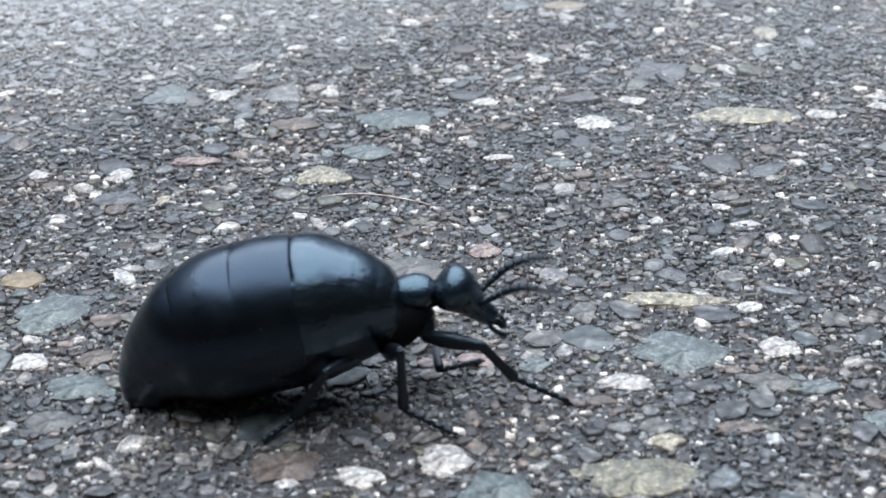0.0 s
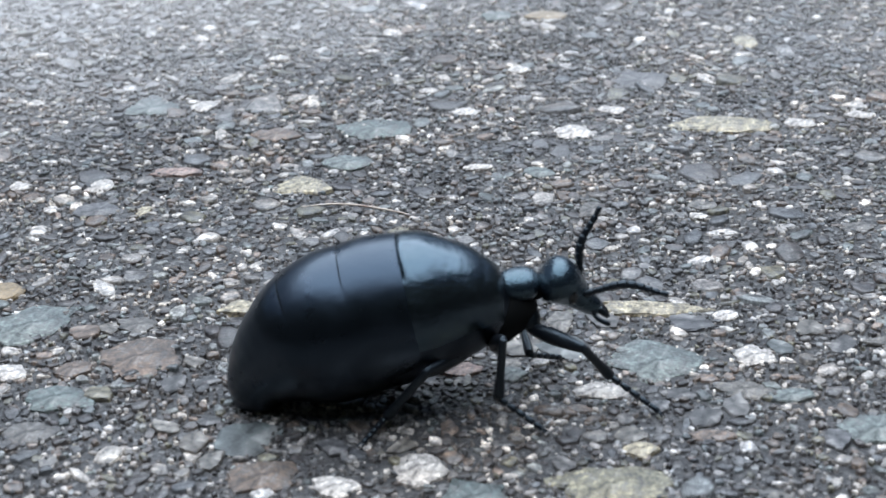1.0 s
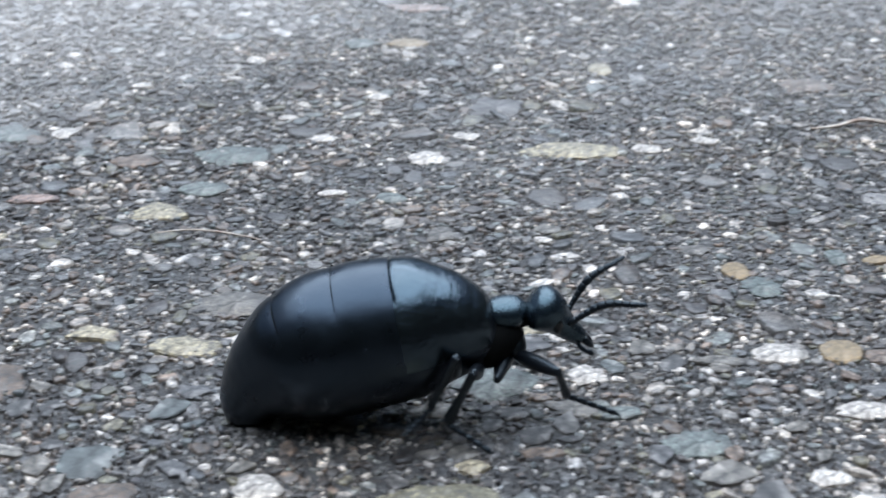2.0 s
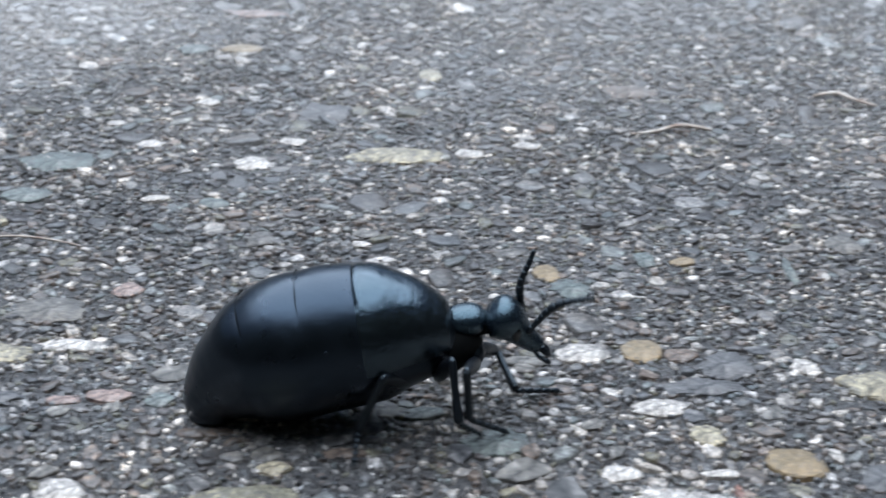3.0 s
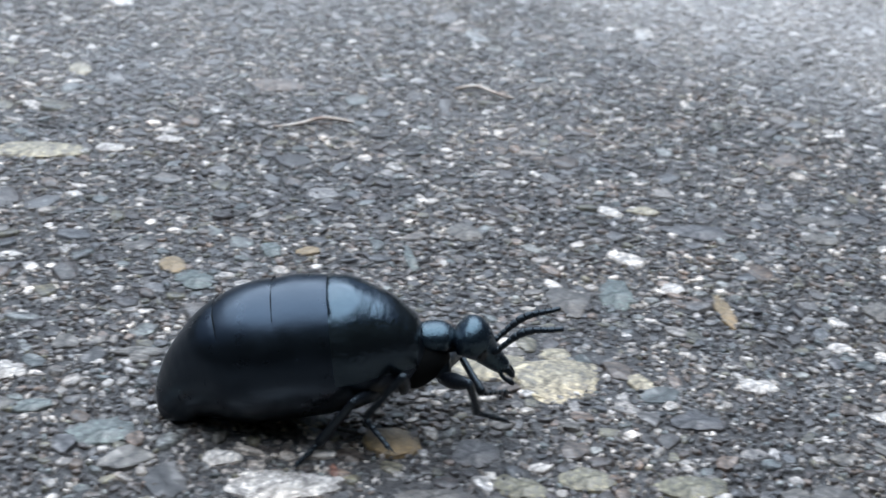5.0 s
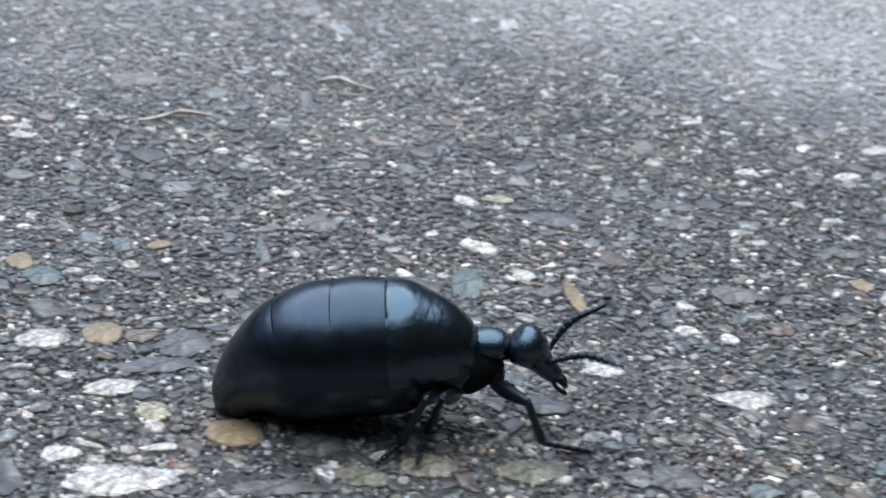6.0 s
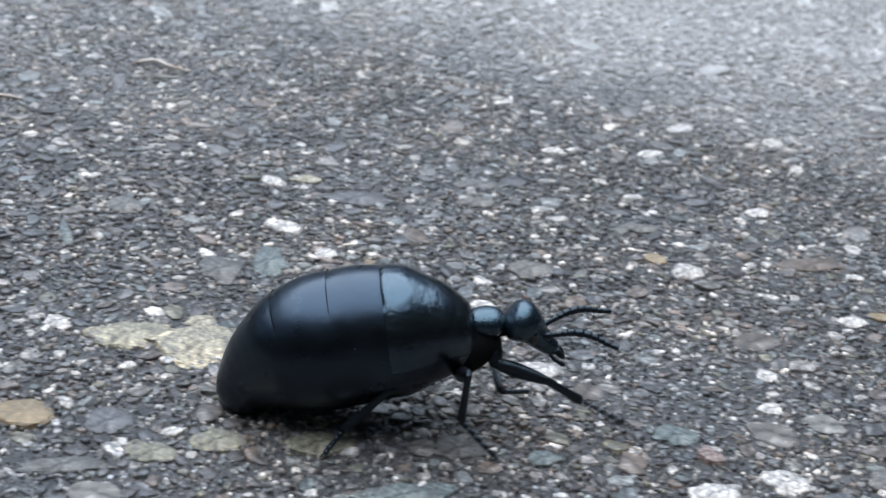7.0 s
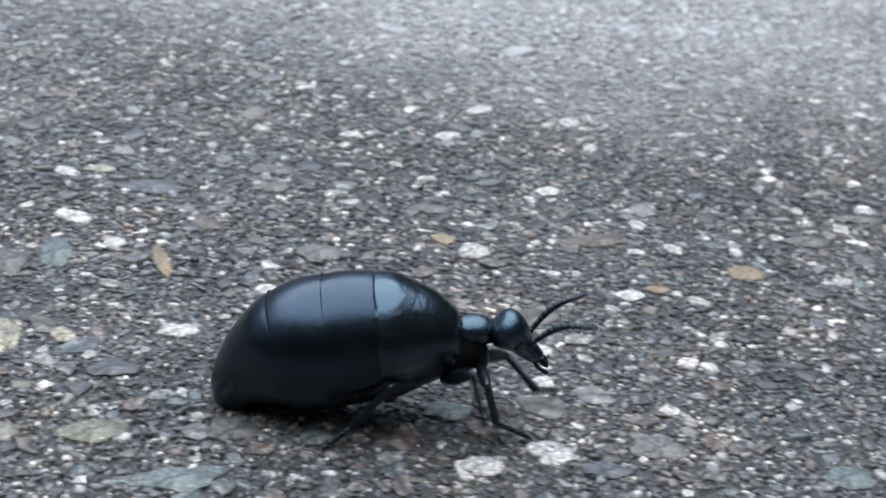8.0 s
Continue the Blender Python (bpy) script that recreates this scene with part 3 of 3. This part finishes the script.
stone(16.7, 200.5, 7.6, 3.2, -5, PINK, 0.13)
stone(57.5, 166.9, 5.0, 4.3, -5, BROWN, 0.13)
stone(8.9, 186.2, 3.7, 3.7, -5, BLUE, 0.13)
stone(24.0, 129.7, 2.5, 1.4, -5, GREY, 0.12)
stone(-2.9, 117.1, 6.4, 4.7, -5, GREY, 0.13)
stone(42.7, 150.8, 2.6, 2.1, -5, PALE, 0.12)
stone(18.7, 153.9, 2.9, 2.1, -5, PALE, 0.12)
stone(55.6, 101.6, 2.2, 2.6, -6, PALE, 0.12)
stone(47.0, 99.2, 6.5, 2.7, -6, DARK, 0.13)
stone(60.6, 97.9, 5.9, 4.7, -7, CREAM, 0.22)
stone(66.0, 95.0, 7.6, 5.5, -7, CREAM, 0.22)
stone(67.0, 98.9, 2.8, 1.8, -7, CREAM, 0.12)
stone(50.2, 87.9, 3.9, 4.0, -7, TAN, 0.22)
stone(40.9, 83.6, 8.2, 3.9, -9, PALE, 0.15)
stone(55.7, 85.2, 3.7, 3.5, -7, DARK, 0.13)
stone(62.7, 80.6, 3.7, 3.3, -9, OLIVE, 0.13)
stone(69.8, 78.3, 5.2, 2.8, -14, OLIVE, 0.12)
stone(57.8, 80.3, 3.6, 3.0, -10, OLIVE, 0.12)
stone(44.4, 87.2, 2.8, 1.5, -7, PALE, 0.12)
stone(53.4, 88.6, 1.1, 2.0, -7, PALE, 0.12)
stone(59.9, 82.6, 1.6, 1.3, -7, PALE, 0.12)
stone(45.1, 84.7, 0.7, 1.7, -7, RED, 0.12)
stone(71.5, 108.2, 4.0, 5.0, -6, GREY, 0.13)
stone(60.1, 118.5, 0.9, 4.9, -6, BLUE, 0.13)
stone(48.0, 122.1, 2.0, 3.3, -6, BLUE, 0.13)
stone(51.2, 121.4, 2.1, 1.5, -6, TAN, 0.12)
stone(66.9, 123.7, 3.2, 3.1, -6, GREY, 0.13)
stone(82.9, 126.5, 2.3, 2.9, -5, PALE, 0.12)
stone(81.7, 91.2, 3.1, 2.3, -11, PALE, 0.13)
stone(91.2, 84.3, 4.2, 3.1, -12, PALE, 0.13)
stone(89.8, 120.8, 6.3, 3.3, -9, DARK, 0.13)
stone(84.9, 104.3, 1.4, 5.9, -11, TAN, 0.13)
stone(51.3, 80.2, 6.6, 1.9, -13, GREY, 0.13)
stone(92.1, 96.3, 2.5, 1.4, -11, PALE, 0.12)
stone(116.3, 129.2, 2.6, 1.6, -9, PALE, 0.12)
stone(79.7, 74.8, 4.2, 2.8, -12, GREY, 0.13)
stone(85.4, 71.9, 2.9, 2.1, -13, BLUE, 0.12)
stone(128.3, 96.7, 6.7, 3.0, -13, BROWN, 0.13)
stone(130.6, 93.2, 1.8, 1.5, -14, PALE, 0.12)
stone(134.9, 92.9, 1.8, 2.5, -14, PALE, 0.12)
stone(138.7, 85.7, 3.6, 2.7, -14, TAN, 0.22)
stone(124.2, 85.4, 2.8, 2.0, -14, PALE, 0.12)
stone(114.7, 98.2, 3.5, 3.3, -14, PALE, 0.13)
stone(130.0, 109.1, 2.6, 2.0, -12, PALE, 0.12)
stone(110.2, 78.4, 2.0, 2.1, -15, PALE, 0.12)
stone(107.3, 73.6, 2.0, 2.1, -16, PALE, 0.12)
stone(97.3, 72.0, 3.7, 2.9, -16, BLUE, 0.13)
stone(98.1, 68.5, 2.0, 2.4, -16, PINK, 0.4)
stone(101.8, 63.8, 3.9, 3.3, -17, PALE, 0.13)
stone(95.6, 64.0, 4.4, 2.3, -17, PALE, 0.13)
stone(110.7, 61.5, 5.1, 3.1, -17, GREY, 0.13)
stone(73.2, 70.1, 6.5, 3.3, -17, BLUE, 0.13)
stone(72.4, 93.2, 2.1, 2.5, -15, CREAM, 0.12)
stone(103.7, 121.6, 5.5, 2.2, -12, GREY, 0.13)
stone(104.7, 60.1, 4.1, 2.2, -17, DARK, 0.13)
stone(99.8, 102.2, 4.4, 3.4, -13, GREY, 0.13)
stone(150.3, 90.1, 5.8, 2.5, -16, GREY, 0.13)
stone(160.3, 93.3, 4.8, 2.4, -15, GREY, 0.13)
stone(122.7, 52.9, 3.8, 3.1, -19, BLUE, 0.13)
stone(127.7, 85.5, 2.3, 1.6, -17, TAN, 0.12)
stone(127.0, 126.2, 3.4, 1.6, -8, PALE, 0.13)
stone(109.1, 107.0, 1.3, 1.2, -10, PALE, 0.12)
stone(113.0, 101.4, 2.0, 2.4, -11, TAN, 0.12)
stone(107.3, 95.3, 2.2, 2.2, -11, BROWN, 0.12)
stone(115.3, 108.2, 3.6, 2.6, -10, GREY, 0.13)
stone(101.7, 117.5, 3.6, 2.7, -9, GREY, 0.13)
stone(81.9, 109.2, 2.1, 2.2, -16, PALE, 0.12)
stone(76.4, 108.9, 3.0, 5.4, -16, BLUE, 0.13)
stone(86.5, 126.3, 2.8, 1.9, -14, CREAM, 0.12)
stone(-10.9, 136.2, 4.6, 3.5, -4, CREAM, 0.22)
stone(-28.4, 132.2, 4.5, 2.7, -3, DARK, 0.13)
stone(-27.6, 157.7, 5.2, 4.5, -4, BLUE, 0.13)
stone(-32.6, 132.5, 1.5, 1.6, -3, PALE, 0.12)
stone(-24.4, 131.7, 1.2, 2.0, -3, CREAM, 0.12)
# Added dark stone: takes the place of shaded ground by the belly.
stone(74.3, 87.0, 4.2, 3.4, -20, DARK, 0.1)


# Stones of middling size, copied from a few shapes
shapes = []
for k in range(14):
    o = part("stone", stone_mesh(stone_rng, 1.0, stone_rng.uniform(0.6, 0.95), stone_rng.uniform(0.04, 0.08), 15, 0.012), ROCK, smooth=False)
    shapes.append(o.data)
    bpy.data.objects.remove(o)

EDGE = ((-66, 212), (-40, 72), (60, 52), (128, 36), (248, 160), (190, 212), (100, 226), (-30, 228))


def inside(x, y):
    ok = True
    for (ax, ay), (bx, by) in zip(EDGE, EDGE[1:] + EDGE[:1]):
        ok = ok & ((bx - ax) * (y - ay) - (by - ay) * (x - ax) >= 0)
    return ok


def near_walk(x, y):
    """The stretch of asphalt beside the beetle's way."""
    return -32 < x < 118 and 58 < y + max(0.0, x) * 0.12 < 112


loose = []  # x, y, size, turn, squash, tall: stones that go into the joined gravel
field = np.random.default_rng(23)
pieces = 0
for count, lo, hi, flat in ((330, 2.8, 5.2, 0.7), (9000, 1.3, 2.8, 0.72), (80000, 0.6, 1.4, 0.78), (48000, 0.36, 0.7, 0.8)):
    for x, y, size, turn, squash, tall in zip(field.uniform(-66, 248, count), field.uniform(36, 228, count), lo + (hi - lo) * field.random(count) ** 1.6, field.uniform(0, 360, count), field.uniform(0.42, 0.95, count), field.uniform(-0.2, 0.28, count)):
        if not inside(x, y) or not claim(x, y, 0.41 * size, 0.41 * size * squash, radians(turn)):
            continue
        if size > 1.9 and pieces < 210 and near_walk(x, y):
            ob = new("stone", shapes[pieces % 14])
            ob.parent = ground
            ob.matrix_basis = pose(x * MM, y * MM, (tall - 0.06) * 0.35 * MM, field.uniform(-3, 3), field.uniform(-3, 3), turn) @ Matrix.Diagonal((size, size * (0.75 + 0.25 * squash), min(size, 2.6), 1))
            pieces += 1
        else:
            loose.append((x, y, size, turn, squash, tall))


def gravel(name, rows, n, label, mat, z0, proud):
    """Many small stones in one mesh; rows of x, y, size, turn, squash, tall."""
    rows = np.array(rows)
    rng = np.random.default_rng(len(rows))
    m = len(rows)
    x, y, size, turn, squash, tall = rows.T
    turns = np.sort((np.arange(n) + rng.uniform(-0.38, 0.38, (m, n))) * 2 * math.pi / n, axis=1)
    at = (np.arange(5) + rng.uniform(-0.42, 0.42, (m, 5))) * 2 * math.pi / 5
    toward = np.cos(turns[:, :, None] - at[:, None, :])
    reach = np.where(toward > 0.2, rng.uniform(0.68, 1.02, (m, 1, 5)) / np.maximum(toward, 0.2), 9.0).min(2)
    reach = np.minimum(reach, 1.25) * rng.uniform(0.92, 1.08, (m, n))
    lean = rng.normal(0, 0.1, (m, 2))
    top = np.clip(0.02 + 0.035 * size + proud * tall, -0.08, 0.21)
    levels = ((1.0, None), (1.0, 0.4), (0.82, 1.0)) if n > 5 else ((1.05, None), (0.8, 1.0))
    co = []
    for shrink, level in levels:
        r = 0.5 * size[:, None] * reach * shrink * (1 + rng.uniform(-0.08, 0.08, (m, n)))
        px, py = r * np.cos(turns), r * np.sin(turns) * squash[:, None]
        if level is None:
            pz = np.full((m, n), z0)
        else:
            pz = level * top[:, None] + lean[:, :1] * px + lean[:, 1:] * py + rng.normal(0, 0.024, (m, n)) * np.minimum(size, 1.2)[:, None]
        c, s = np.cos(np.radians(turn))[:, None], np.sin(np.radians(turn))[:, None]
        co.append(np.stack([x[:, None] + c * px - s * py, y[:, None] + s * px + c * py, pz], -1))
    h = len(levels)
    co = np.stack(co, 1).reshape(-1, 3) * MM  # stone, ring, corner
    base = (np.arange(m) * h * n)[:, None]
    k = np.arange(n)
    quads = [np.stack([base + r * n + k, base + r * n + (k + 1) % n, base + (r + 1) * n + (k + 1) % n, base + (r + 1) * n + k], -1).reshape(-1, 4) for r in range(h - 1)]
    caps = base + (h - 1) * n + k
    loops = np.concatenate([np.concatenate(quads).ravel(), caps.ravel()])
    sizes = np.concatenate([np.full((h - 1) * m * n, 4), np.full(m, n)])
    me = bpy.data.meshes.new(name)
    me.vertices.add(len(co))
    me.vertices.foreach_set("co", co.ravel())
    me.loops.add(len(loops))
    me.loops.foreach_set("vertex_index", loops.astype(np.int32))
    me.polygons.add(len(sizes))
    me.polygons.foreach_set("loop_start", np.concatenate([[0], np.cumsum(sizes)[:-1]]).astype(np.int32))
    me.update(calc_edges=True)
    me.materials.append(mat)
    ob = new(name, me)
    ob.parent = ground
    return tagged(ob, label, kind="stuff")


# Grit between the stones, on a shaken grid
def grit_rows(step, lo, hi, keep, seed):
    rng = np.random.default_rng(seed)
    gx, gy = np.meshgrid(np.arange(-64, 246, step), np.arange(40, 226, step))
    x, y = (g.ravel() + rng.uniform(-0.4, 0.4, gx.size) * step for g in (gx, gy))
    free = ~taken[((y - NEAR) / CELL).astype(int), ((x - LEFT) / CELL).astype(int)]
    ok = inside(x, y) & (rng.random(gx.size) < np.where(free, keep, 0.4 * keep))
    x, y = x[ok], y[ok]
    m = len(x)
    return np.stack([x, y, rng.uniform(lo, hi, m), rng.uniform(0, 360, m), rng.uniform(0.6, 1.0, m), rng.uniform(-0.25, 0.3, m)], 1)


gravel("gravel", loose, 7, "crushed grey, brown and white stone chips bedded in asphalt", GRAVEL, -0.6, 0.42)
gravel("grit", grit_rows(0.6, 0.22, 0.6, 0.8, 3), 5, "fine pale grit between the stones", GRIT, -0.4, 0.42)


# ---------------------------------------------------------------- how it moves
# Landings of the right fore foot: the beat of the gait
BEATS = (-1.0, -0.03, 0.97, 1.78, 2.58, 3.27, 3.97, 4.67, 5.27, 5.86, 6.46, 7.08, 7.7, 8.2, 8.8)
# t, x, y of the abdomen's tip on the ground in millimetres, heading and nod in degrees
WAY = ((0, -22.1, 98.0, 1, -4.4), (0.5, -17.8, 98.8, 2, -5.2), (1, -13.2, 98.4, 3, -3.0), (1.2, -11.4, 98.6, 2.2, -1.6), (2.3, 0.5, 99.0, -2.2, -4.2), (2.5, 2.7, 98.6, -3, -2.8), (3, 8.2, 98.8, -5, -3.9), (3.5, 13.4, 98.1, -7, -3.8), (4, 20.3, 98.2, -9, -3.3), (4.5, 26.8, 96.3, -11, -3.9), (5.8, 46.8, 93.4, -20, -6.0), (6, 49.7, 92.2, -20.5, -6.0), (6.5, 57.2, 88.2, -21, -0.5), (7, 64.5, 85.6, -22, -1.3), (7.5, 70.9, 84.2, -24, -4.6), (8, 80.2, 79.8, -27, -3.0))


def beetle_at(t):
    ts = [w[0] for w in WAY]
    x, y, a = (float(np.interp(t, ts, [w[k] for w in WAY])) for k in (1, 2, 3))
    return pose(x * MM, y * MM, 0, 0, 0, a) @ pose(0, 0, 0, 0, -nod_at(t), 0)


def nod_at(t):
    return float(np.interp(t, [w[0] for w in WAY], [w[4] for w in WAY]))


def beat_at(t):
    return float(np.interp(t, BEATS, range(len(BEATS))))


SWING = 0.30


def foot_at(leg, t):
    """The foot's place in the beetle's frame: it lands, is carried back, and swings forward."""
    f = (beat_at(t) - leg["beat"] + leg["early"] * float(np.interp(t, (2.6, 3.8), (0, 1)))) % 1.0
    if f < 1 - SWING:
        x, z = leg["land"] + (leg["lift"] - leg["land"]) * f / (1 - SWING), 0.32
    else:
        g = (f - 1 + SWING) / SWING
        e = g * g * (3 - 2 * g)
        x, z = leg["lift"] + (leg["land"] - leg["lift"]) * e, 0.32 + 2.1 * math.sin(math.pi * g)
    return Vector((x, leg["out"], z))


def along(start, end):
    """A pose whose x runs from start to end, its z as near upright as can be."""
    d = (end - start).normalized()
    side = Vector((0, 0, 1)).cross(d).normalized()
    up = d.cross(side)
    m = Matrix((d, side, up)).transposed().to_4x4()
    m.translation = start * MM
    return m


def across(way):
    """Up and sideways, square to a way from hip to ankle."""
    up = (Vector((0, 0, 1)) - way * way.z).normalized()
    return up, way.cross(up)


def even_step(leg, t):
    """Ankle and toe tip in the beetle's frame, and how far the knee leans out, of a leg that walks evenly."""
    flat = pose(0, 0, 0, 0, nod_at(t), 0)
    tip = flat @ foot_at(leg, t)
    ahead, out = leg["toe"]
    back = flat @ Vector((ahead, leg["side"] * out, 0)).normalized()
    ankle = tip - back * leg["foot"] * math.cos(radians(leg["steep"])) + Vector((0, 0, leg["foot"] * math.sin(radians(leg["steep"]))))
    up, aside = across((ankle - leg["hip"]).normalized())
    bend = Vector((leg["bend"][0], leg["bend"][1] * leg["side"], leg["bend"][2]))
    return np.array([*ankle, *tip, math.degrees(math.atan2(bend.dot(aside), bend.dot(up)))])


def leg_at(leg, t, strides):
    """The poses of thigh, shin and foot; strides: by how much the leg's steps differ from even ones."""
    now = even_step(leg, t)
    if strides:
        times = [r[0] for r in strides]
        now = now + [float(np.interp(t, times, [r[1][k] for r in strides])) for k in range(7)]
    ankle, tip, lean = Vector(now[:3]), Vector(now[3:6]), radians(now[6])
    tilt = math.sin(radians(nod_at(t)))
    ankle.z, tip.z = max(ankle.z, 0.75 - tilt * ankle.x), max(tip.z, 0.3 - tilt * tip.x)
    hip, a, b = leg["hip"], leg["thigh"], leg["shin"]
    far = min(max((ankle - hip).length, abs(a - b) + 0.3), 0.995 * (a + b))
    way = (ankle - hip).normalized()
    ankle = hip + way * far
    run = (a * a - b * b + far * far) / (2 * far)
    lift = math.sqrt(max(a * a - run * run, 0.0))
    up, aside = across(way)
    knee = hip + way * run + (math.cos(lean) * up + math.sin(lean) * aside) * lift
    toe = ankle + (tip - ankle).normalized() * leg["foot"]
    return along(hip, knee), along(knee, ankle), along(ankle, toe)


def stride(name, side, rows):
    """Keys one leg. Rows, where its steps are known: seconds, ankle and toe tip in the beetle's frame, lean of the knee."""
    leg = LEGS[name, side]
    strides = [(t, np.array(row) - even_step(leg, t)) for t, *row in rows]
    times = [k / 10 for k in range(81)]
    poses = [leg_at(leg, t, strides) for t in times]
    walk(leg["femur"], [(t, r[0]) for t, r in zip(times, poses)])
    walk(leg["tibia"], [(t, r[0].inverted() @ r[1]) for t, r in zip(times, poses)])
    walk(leg["tarsus"], [(t, r[0].inverted() @ r[2]) for t, r in zip(times, poses)])


def motions():
    walk(beetle, [(w[0], beetle_at(w[0])) for w in WAY])
    stride("front_leg", -1, [(0, 26.3, -2.5, 4.1, 30.0, -2.7, 2.5, 34), (0.5, 22.3, -4.3, 4.1, 25.9, -3.5, 2.5, 22), (1, 25.6, -2.7, 3.4, 28.7, -4.7, 1.8, 46), (2.5, 24.8, -2.1, 5.6, 28.3, -0.7, 4.3, 45), (3, 19.8, -4.8, 3.7, 22.7, -3.0, 1.7, 10), (3.5, 22.6, -4.1, 2.7, 25.9, -6.3, 2.1, 34), (4, 25.8, -2.4, 2.2, 28.8, -5.1, 2.0, 61), (4.5, 23.1, -2.1, 6.4, 25.1, 0.7, 4.3, 34), (6, 24.2, -4.2, 3.9, 28.0, -3.1, 3.1, 29), (6.5, 24.7, -3.8, 2.7, 28.0, -2.9, 0.6, 37), (7, 27.4, -0.7, 3.4, 31.0, -0.6, 1.7, 50), (7.5, 20.2, -4.5, 4.2, 23.0, -2.6, 2.1, 23), (8, 21.8, -4.4, 3.5, 24.8, -2.7, 1.6, 28)])
    stride("front_leg", 1, [(0, 21.4, 0.7, 2.7, 24.3, 3.2, 1.6, -109), (0.5, 24.5, 0.7, 5.0, 26.8, 3.7, 3.8, -93), (1, 20.5, 1.0, 3.1, 23.1, 3.5, 1.3, -94), (2.5, 20.6, 1.0, 3.3, 22.9, 3.6, 1.3, -97), (3, 23.7, 1.1, 2.9, 27.1, 2.9, 2.0, -85), (3.5, 24.5, 6.0, 2.9, 25.8, 2.5, 4.3, -60), (4, 20.1, 1.0, 2.9, 22.1, 4.1, 1.3, -95), (4.5, 22.0, 1.3, 3.5, 24.2, 4.3, 2.0, -81), (6.5, 19.5, 4.1, 0.9, 22.0, 7.1, 0.2, -48), (7, 21.5, 1.7, 2.2, 24.2, 4.4, 1.0, -69), (7.5, 23.9, 1.4, 3.6, 26.6, 4.0, 2.4, -84), (8, 25.6, 2.0, 3.2, 27.8, 5.1, 1.8, -80)])
    stride("middle_leg", -1, [(0, 18.9, -4.7, 2.7, 22.1, -6.2, 2.0, 7), (1, 17.8, -4.6, 2.9, 20.7, -6.2, 1.4, -1), (2.5, 18.6, -4.5, 2.5, 21.6, -6.1, 1.4, 4), (3, 19.0, -5.6, 3.8, 20.9, -3.4, 1.6, 4), (3.5, 15.5, -4.3, 1.9, 16.5, -7.7, 1.6, -18), (4, 15.9, -5.3, 2.3, 18.3, -7.7, 1.2, -12), (4.5, 18.9, -4.6, 2.0, 21.5, -7.0, 1.8, 15), (6, 15.8, -3.2, 2.5, 15.3, -6.7, 2.0, -26), (6.5, 16.8, -6.4, 3.1, 18.4, -4.7, 0.3, 3), (7, 18.0, -4.2, 2.7, 20.7, -5.6, 0.8, 2), (7.5, 18.7, -4.5, 2.3, 21.1, -7.2, 2.1, 10), (8, 20.9, -5.3, 3.4, 22.4, -2.8, 1.3, 7)])
    stride("hind_leg", -1, [(0, 11.7, -4.6, 1.3, 9.8, -6.6, 1.1, -34), (0.5, 14.2, -4.8, 1.9, 13.4, -7.4, 1.6, -15), (1, 10.3, -4.4, 1.2, 8.7, -6.7, 0.8, -36), (2.5, 11.3, -4.3, 1.4, 9.7, -6.5, 0.8, -31), (3, 12.1, -4.7, 2.2, 11.9, -7.3, 1.3, -18), (3.5, 14.2, -4.6, 2.2, 13.0, -6.9, 1.1, -9), (4, 13.4, -3.0, 2.7, 12.1, -5.3, 1.7, -41), (4.5, 10.3, -4.9, 1.4, 8.9, -7.3, 1.0, -29), (6, 13.9, -4.9, 2.2, 12.5, -7.2, 1.8, -21), (6.5, 15.1, -3.4, 3.6, 14.2, -2.7, 1.0, -19), (7, 9.3, -4.4, 1.1, 8.1, -6.8, 0.6, -26), (7.5, 11.7, -4.8, 2.5, 10.5, -6.7, 1.0, -10), (8, 10.7, -5.0, 1.9, 8.8, -6.7, 0.8, -29)])
    stride("middle_leg", 1, ())
    stride("hind_leg", 1, ())

    def feeler(side, up, out):
        return Matrix.Translation(Vector((23.7, side * 0.85, 8.75)) * MM) @ pose(0, 0, 0, 0, -up - 8, side * out)

    walk(antennae[1], [(t, feeler(1, a, 16)) for t, a in ((0, 25), (0.1, 62), (0.2, 80), (0.3, 35), (0.4, 15), (0.5, 40), (0.6, 72), (0.7, 75), (0.8, 50), (0.9, 42), (1, 80), (1.1, 42), (1.2, 58), (1.5, 30), (1.8, 72), (2.1, 35), (2.3, 72), (2.4, 42), (2.5, 47), (2.6, 62), (2.7, 20), (2.8, 47), (2.9, 68), (3, 90), (3.2, 58), (3.3, 66), (3.5, 16), (3.7, 48), (3.8, 86), (4, 40), (4.2, 22), (4.3, 62), (4.5, 66), (4.6, 26), (4.7, 66), (5, 30), (5.4, 70), (5.8, 46), (6, 48), (6.2, 76), (6.3, 46), (6.4, 76), (6.5, 14), (6.7, 76), (7, 10), (7.2, 62), (7.5, 5), (7.7, 80), (8, 40))])
    walk(antennae[-1], [(t, feeler(-1, a, 14)) for t, a in ((0, 18), (0.1, 48), (0.2, 25), (0.4, -8), (0.5, 38), (0.6, 60), (0.8, 8), (0.9, 30), (1, 6), (1.1, 34), (1.2, 0), (1.5, 40), (1.8, 5), (2.1, 30), (2.3, 0), (2.5, 26), (2.6, 2), (2.9, 50), (3, 40), (3.1, 12), (3.3, 50), (3.5, 0), (3.7, 30), (3.9, -4), (4, 26), (4.2, -4), (4.3, -6), (4.5, 36), (4.7, 2), (5, 35), (5.4, 0), (5.8, 30), (6, 14), (6.1, -10), (6.3, 25), (6.5, 6), (6.7, -14), (6.8, 40), (7, 2), (7.2, 50), (7.5, 0), (7.6, 40), (7.8, 0), (8, 30))])


motions()
